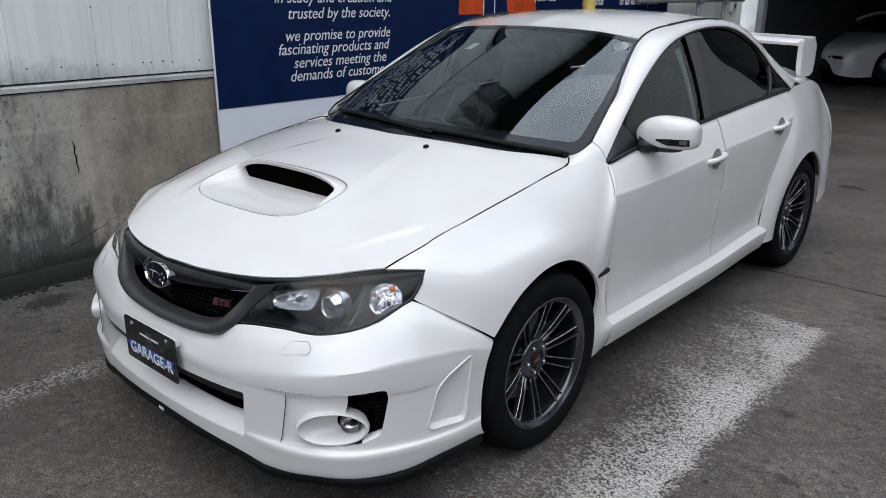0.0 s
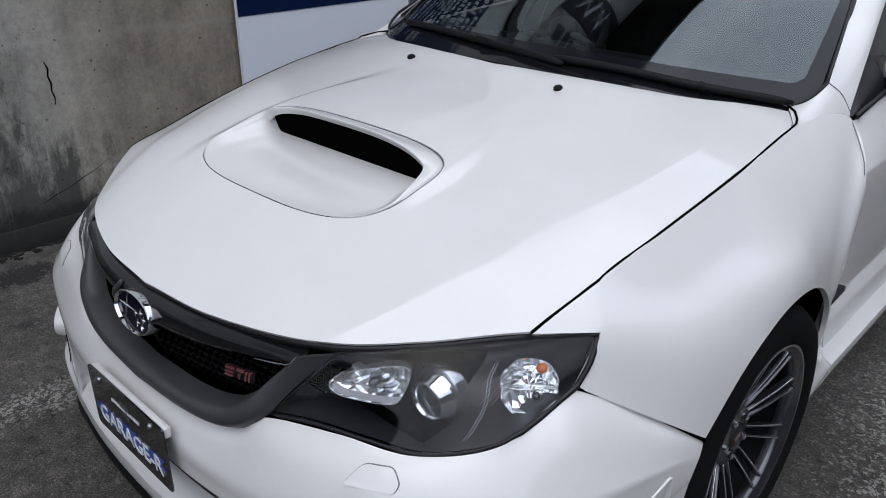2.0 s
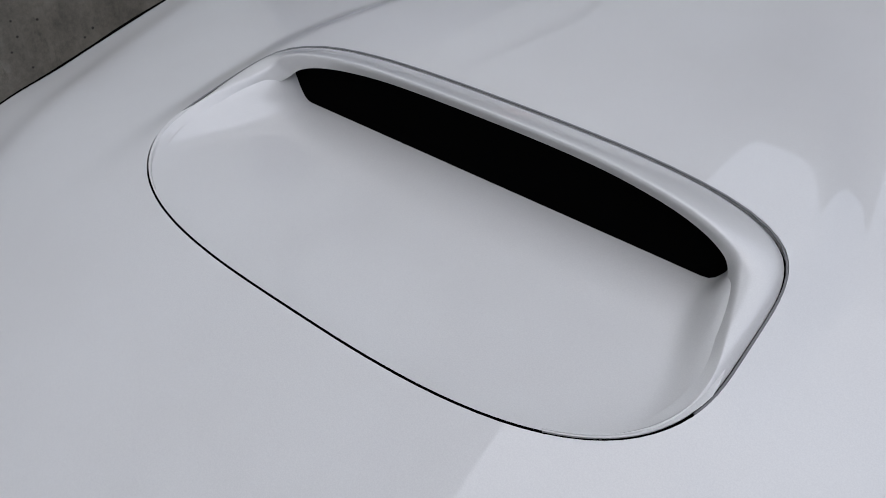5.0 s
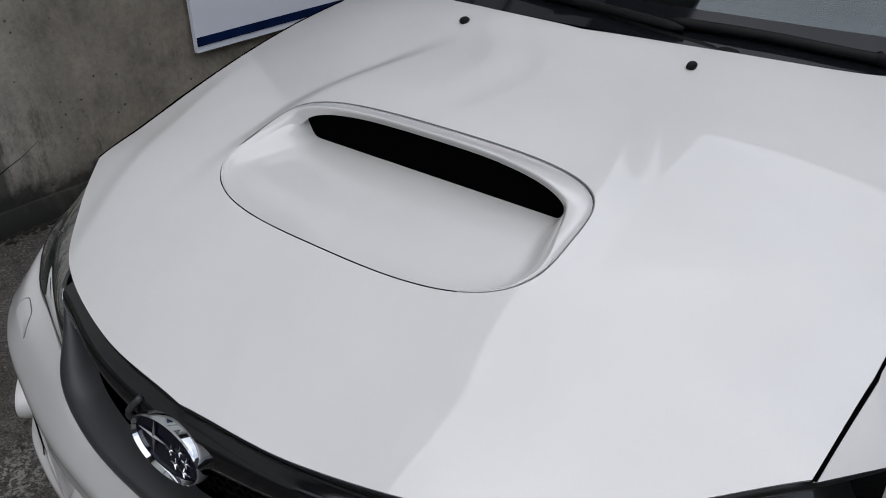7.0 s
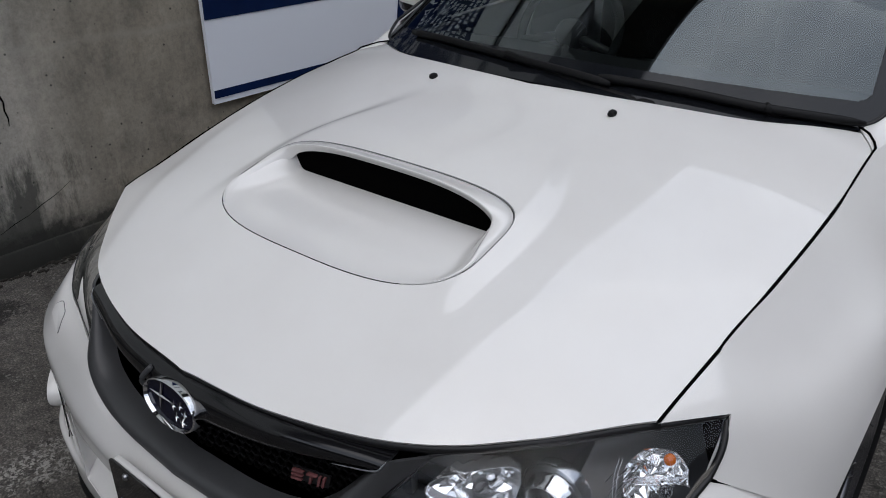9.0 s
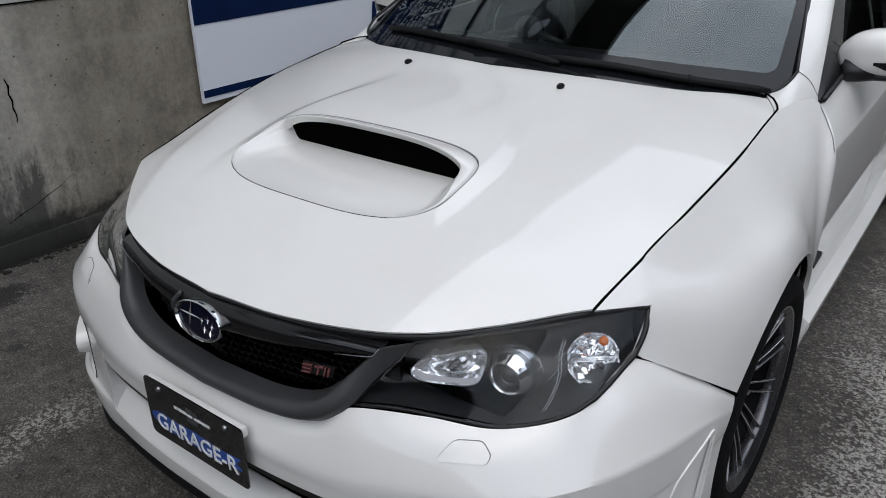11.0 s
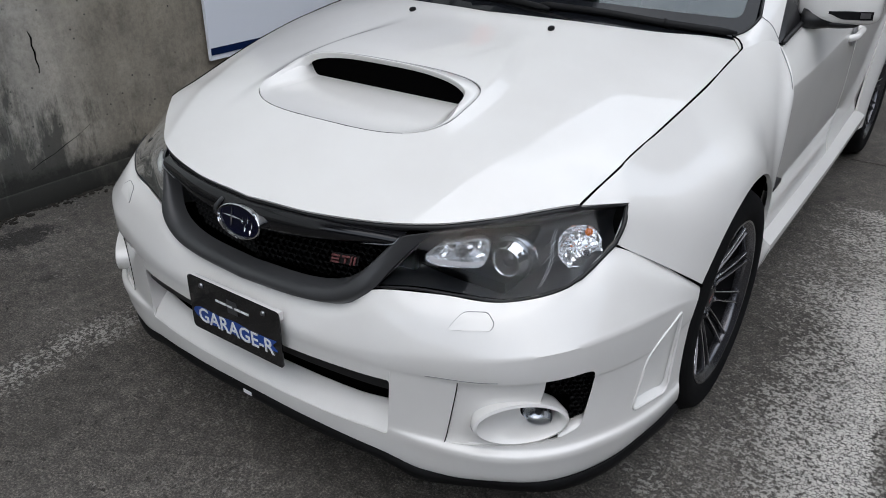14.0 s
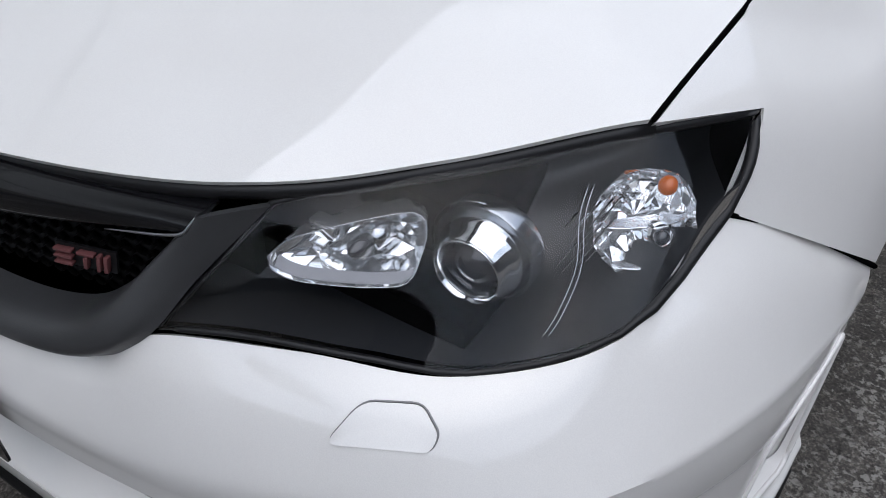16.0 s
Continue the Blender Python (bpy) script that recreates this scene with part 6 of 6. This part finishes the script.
for a in (-15, 195, 270):
    part("spoke", tube([wheel_m @ Vector((0, 0, -.02)), wheel_m @ Vector((.18 * math.cos(radians(a)), .18 * math.sin(radians(a)), 0))], .016, 6), GREY_PLASTIC, sw)
part("hub", ball(wheel_m @ Vector((0, 0, -.02)), (.06, .04, .055)), GREY_PLASTIC, sw)
for x in (-.36, .36):
    seat = part("front_seat", ball((x, 2.42, .62), (.25, .28, .14), power=.6), FABRIC, car, "dark fabric front seat")
    part("backrest", ball((x, 2.62, .90), (.24, .10, .34), power=.6), FABRIC, seat)
    part("headrest", ball((x, 2.66, 1.24), (.13, .06, .09), power=.7), FABRIC, seat)
bench = part("rear_bench", ball((0, 3.30, .66), (.62, .25, .14), power=.5), FABRIC, car, "dark rear bench")
part("backrest", ball((0, 3.50, .92), (.60, .10, .28), power=.5), FABRIC, bench)
part("headlining", thick(grid(both([[(0, 2.10, 1.385), (.3, 2.12, 1.375), (.54, 2.16, 1.345)], [(0, 2.65, 1.43), (.3, 2.65, 1.42), (.55, 2.65, 1.39)], [(0, 3.2, 1.39), (.3, 3.2, 1.38), (.52, 3.2, 1.34)]], 10, 10)), .005), LIGHT_TRIM, car)
rv = part("rear_view_mirror", ball((-.02, 1.98, 1.285), (.11, .018, .032), power=.7), BLACK_PLASTIC, car)
part("mirror_stem", tube([(-.02, 1.97, 1.30), (-.02, 1.93, 1.36)], .008, 6), BLACK_PLASTIC, rv)


# ---- the car: wheels ----
SPOKE_GLINT = mat("spoke_glint", (0.75, 0.76, 0.78), 0.15, 1.0)
def build_wheel():
    hub = new("wheel")
    hub.parent = car
    tyre = [(.232, -.105), (.262, -.118), (.295, -.116), (.312, -.104), (.3225, -.085), (.325, -.04), (.325, .04), (.3225, .085), (.312, .104), (.302, .113), (.296, .1145), (.280, .1175), (.262, .116), (.244, .110), (.238, .104), (.234, .096)]
    part("tyre", lathe(tyre, 72), RUBBER, hub, "black low-profile tyre")
    rim = [(.240, .094), (.242, .104), (.239, .109), (.233, .1085), (.229, .104), (.2225, .099), (.2165, .094), (.2145, .086), (.2145, .070), (.225, .070), (.234, .086)]
    barrel = [(.222, .078), (.220, .05), (.212, .0), (.215, -.08), (.240, -.100), (.246, -.10), (.222, -.06), (.220, .0), (.228, .06)]
    rimo = part("rim", lathe(rim, 72), ALLOY, hub, "gunmetal alloy rim with ten pairs of thin spokes")
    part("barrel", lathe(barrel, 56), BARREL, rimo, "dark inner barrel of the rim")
    sp = spl([(.058, .050), (.080, .056), (.105, .064), (.150, .078), (.192, .089), (.219, .096)], 14)
    secs, ridge = [], []
    for i, p in enumerate(sp):
        u = i / 13
        w = .0030 + .0045 * (1 - u) ** 4 + .0026 * smooth(.90, 1.0, u)
        off = .0078 + .0092 * u
        d = .024 - .010 * u
        secs.append([Vector((p.y - d, p.x, off - w * .8)), Vector((p.y - .005, p.x, off - w)), Vector((p.y, p.x, off - w * .45)), Vector((p.y, p.x, off + w * .45)), Vector((p.y - .005, p.x, off + w)), Vector((p.y - d, p.x, off + w * .8))])
        ridge.append(Vector((p.y - .0012, p.x, off + w * .62)))
    spoke = part("spoke", rings(secs), ALLOY, rimo, angle=25)
    # thin bright tube laid on each spoke to draw its highlight
    shine = part("spoke_edge", tube(ridge[2:], .0015, 5), SPOKE_GLINT, rimo, "bright strip that draws the highlight along a spoke")
    for k in range(10):
        for mir in (1, -1):
            if k == 0 and mir == 1:
                continue
            for piece in (spoke, shine):
                o = piece.copy()
                scene.collection.objects.link(o)
                o.parent = rimo
                o.matrix_local = Matrix.Rotation(k * math.tau / 10, 4, "X") @ Matrix.Diagonal((1, 1, mir, 1))
    part("centre_boss", lathe([(.0, .036), (.050, .036), (.072, .036), (.076, .044), (.074, .054), (.068, .059), (.058, .060), (.040, .060), (.034, .063), (.032, .058), (.0, .058)], 40, closed=False), ALLOY, rimo)
    weights = part("balance_weight", box(.082, .088, .2125, .2145, -.016, .016), SATIN, rimo, "small bright balance weight", shade=False)
    weights.rotation_euler = (2.1, 0, 0)
    cap = part("centre_cap", lathe([(.0, .067), (.024, .0665), (.029, .064), (.031, .056), (.0, .054)], 32, closed=False), BLACK_PLASTIC, rimo, "dark centre cap with red mark")
    part("cap_mark", box(.0665, .0680, -.015, .015, -.008, .008, bevel=.0008), RED, cap)
    nut = lathe([(.0, .070), (.006, .069), (.0085, .066), (.009, .052), (.0, .050)], 6, closed=False)
    first = part("wheel_nut", nut, DIM_CHROME, rimo, shade=False)
    for k in range(5):
        o = first if k == 0 else first.copy()
        if k:
            scene.collection.objects.link(o)
            o.parent = rimo
        a = k * math.tau / 5 + .5
        o.location = (0, .050 * math.cos(a), .050 * math.sin(a))
    part("valve", tube([(.088, .214, .0), (.105, .206, .0)], .003, 6), BLACK_PLASTIC, rimo)
    disc = part("brake_disc", lathe([(.06, .005), (.160, .005), (.162, .002), (.162, -.022), (.160, -.025), (.06, -.025)], 56), IRON, hub, "worn steel brake disc")
    part("disc_bell", lathe([(.0, .034), (.066, .034), (.074, .026), (.076, .0), (.0, .0)], 40, closed=False), BLACK_PLASTIC, disc)
    return hub


w0 = build_wheel()
w0.location = (.788, .98, .325)
w0.rotation_euler = (radians(14), 0, 0)
FACE = Matrix.Rotation(math.pi, 4, "Z")
copy_thing(w0, pose(.748, 3.575, .325, 40, 0, 0))
copy_thing(w0, pose(-.788, .98, .325) @ FACE)
copy_thing(w0, pose(-.748, 3.575, .325) @ FACE)


# ---- workshop, yard fittings and the car inside ----
bm = box(-6.0, -2.28, 9.9, 20, 0, 4.4)
tagged(part("wall_workshop_west", bm, SIDING, shade=False), "pale steel wall beside the workshop opening", "wall", kind="structure")
bm = box(-2.28, -1.93, WALL_END, WALL_END + 0.12, 0.0, 4.0)
tagged(part("trim_jamb", bm, SIDING, shade=False), "pale steel jamb of the workshop opening", "trim", kind="structure")
bm = box(-1.93, -1.85, WALL_END + 0.02, WALL_END + 0.16, 0.0, 4.0, bevel=0.01)
tagged(part("trim_door_rail", bm, STEEL, shade=False), "grey steel door rail", "trim", kind="structure")
# workshop inside: the depth's shade is put into the dark wall colour
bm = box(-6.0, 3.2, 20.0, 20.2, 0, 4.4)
tagged(part("wall_workshop_back", bm, SHADE_WALL, shade=False), "back wall of the workshop, coloured dark for its shade", "wall", kind="structure")
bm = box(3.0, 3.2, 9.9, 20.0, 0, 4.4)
tagged(part("wall_workshop_east", bm, SHADE_WALL, shade=False), "unseen side wall of the workshop, coloured dark for shade", "wall", kind="structure")
# dark sheet over the pale wall, added to paint the shade inside
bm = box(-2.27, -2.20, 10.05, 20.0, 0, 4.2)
tagged(part("wall_workshop_shade", bm, SHADE_WALL, shade=False), "dark sheet added for the shade on the workshop wall", "wall", kind="structure")
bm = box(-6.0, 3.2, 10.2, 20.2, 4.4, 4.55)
tagged(part("ceiling_workshop", bm, SHADE_WALL, shade=False), "unseen workshop ceiling, coloured dark for shade", "ceiling", kind="structure")
# roofline as mirrored in the hood; unseen lower edge set low to shade the coupe
bm = box(-6.0, 3.2, 9.95, 10.15, 2.5, 9.7)
tagged(part("wall_lintel", bm, EAVE, shade=False), "dark front above the workshop opening, unseen lower edge brought down for shade", "wall", kind="structure")
# unseen pale wall, added for door and side windows to mirror
bm = box(3.2, 9.5, 11.0, 11.2, 0, 7.5)
tagged(part("wall_north_reflector", bm, SIDING, shade=False), "unseen pale wall added to brighten the car's side", "wall", kind="structure")
# unseen light blocker, added; its taller stretch darkens the doors
bm = box(9.5, 9.8, -14, 2, 0, 4.8)
box(9.5, 9.8, 2, 24, 0, 10.0, bm)
tagged(part("wall_east_blocker", bm, SHADE_WALL, shade=False), "unseen dark wall added to keep light off the car's side", "wall", kind="structure")
# added out of view to hold back low sky light from the bumper
bm = box(-9, 11, -14.3, -14, 0, 4.2)
tagged(part("wall_south_blocker", bm, SHADE_WALL, shade=False), "unseen dark wall added to cut low light on the nose", "wall", kind="structure")

post = thing("bollard_post", "cream yellow round steel post beside the wall", "post", (-1.55, 5.05, 0))
part("pole", lathe([(.0, .0), (.055, .0), (.055, 2.30), (.050, 2.33), (.0, 2.34)], 24, "Z", closed=False), YELLOW, post)
part("foot_plate", box(-.10, .10, -.10, .10, .0, .012, bevel=.003), STEEL, post)

rail = thing("pipe_rack", "grey steel pipe rail with clamps on the wall", "rail", (-1.93, 7.5, 0))
part("pipe", tube([(0, -.9, 1.47), (0, 1.9, 1.47)], .028, 10), STEEL, rail)
part("pipe", tube([(.02, -.9, 1.58), (.02, 1.9, 1.58)], .024, 10), STEEL, rail)
for y in (0.62, 1.35):
    up = part("upright", tube([(-.02, y, 0), (-.02, y, 2.0)], .024, 10), STEEL, rail)
    part("clamp", ball((0, y, 1.47), (.045, .05, .05), power=.6), STEEL, up)
    part("foot", box(-.07, .03, y - .06, y + .06, 0, .01), STEEL, up)
sw = thing("switch_box", "small white wall switch box", "switch box", (WALL_X - .03, 9.35, 1.32))
part("cover", box(0, .05, -.055, .055, 0, .15, bevel=.006), BOARD_WHITE, sw)
part("switch", box(.05, .058, -.02, .02, .05, .09, bevel=.002), GREY_PLASTIC, sw)

# a second, low white coupe in the dark workshop
CM = pose(-2.38, 14.0, 0, 0, 0, -30)
coupe = thing("coupe", "low white coupe parked inside the dark workshop", "car")
coupe.matrix_basis = CM
cs = []
for y, w, zt, zb in ((-.035, .45, .46, .40), (-.02, .55, .53, .26), (0, .62, .56, .22), (.05, .72, .62, .20), (.25, .82, .70, .18), (.8, .85, .80, .18), (1.3, .85, .88, .18), (2.4, .86, .92, .18), (3.6, .86, .96, .18), (4.0, .82, .94, .2), (4.15, .7, .80, .25)):
    cs.append([Vector((x * w, y, z)) for x, z in ((-.96, zb), (-1, zb + .15), (-1, (zb + zt) / 2), (-.95, zt - .07), (-.7, zt), (0, zt + .02), (.7, zt), (.95, zt - .07), (1, (zb + zt) / 2), (1, zb + .15), (.96, zb))])
part("body", grid(loft(cs, 33, 40)), PAINT, coupe)
cb = [[Vector((x * w, y, z)) for x, z in ((-1, .90), (-.86, zt - .05), (-.6, zt), (0, zt + .02), (.6, zt), (.86, zt - .05), (1, .90))] for y, w, zt in ((1.15, .74, .92), (1.5, .72, 1.08), (1.85, .66, 1.20), (2.4, .66, 1.23), (2.9, .68, 1.15), (3.3, .74, .97))]
part("cabin_glass", grid(loft(cb, 21, 24)), GLOSS_BLACK, coupe, "dark glasshouse")
part("roof", grid([[p + Vector((0, 0, .006)) for p in r] for r in loft([[q for q in r[2:5]] for r in cb[2:5]], 12, 12)]), PAINT, coupe)
for s in (-1, 1):
    part("lamp", ball((s * .50, .020, .505), (.17, .05, .03), power=.6), DARK_GLASS, coupe, "dark headlight slit")
    part("fog_lamp", ball((s * .52, .03, .34), (.10, .05, .04)), DARK_GLASS, coupe)
    for y in (.85, 3.3):
        wl_ = part("wheel", lathe([(.0, -.09), (.31, -.09), (.315, -.05), (.315, .05), (.31, .09), (.22, .10), (.20, .07), (.0, .07)], 36, closed=False), RUBBER, coupe)
        wl_.location, wl_.rotation_euler = (s * .77, y, .315), (0, 0, 0 if s > 0 else math.pi)
        part("rim", lathe([(.0, .09), (.05, .09), (.08, .075), (.19, .085), (.20, .095), (.20, .06)], 10, closed=False), SATIN, wl_, shade=False)
part("mouth", box(-.36, .36, -.045, .05, .28, .37, bevel=.02), BLACK_PLASTIC, coupe)
part("windscreen_frame", tube(spl([(-.76, 1.12, .90), (-.66, 1.55, 1.10), (-.56, 1.84, 1.205), (0, 1.86, 1.235), (.56, 1.84, 1.205), (.66, 1.55, 1.10), (.76, 1.12, .90)], 40), .028, 8), PAINT, coupe)
part("underside", box(-.7, .7, .2, 4.0, .05, .30), DARK, coupe)
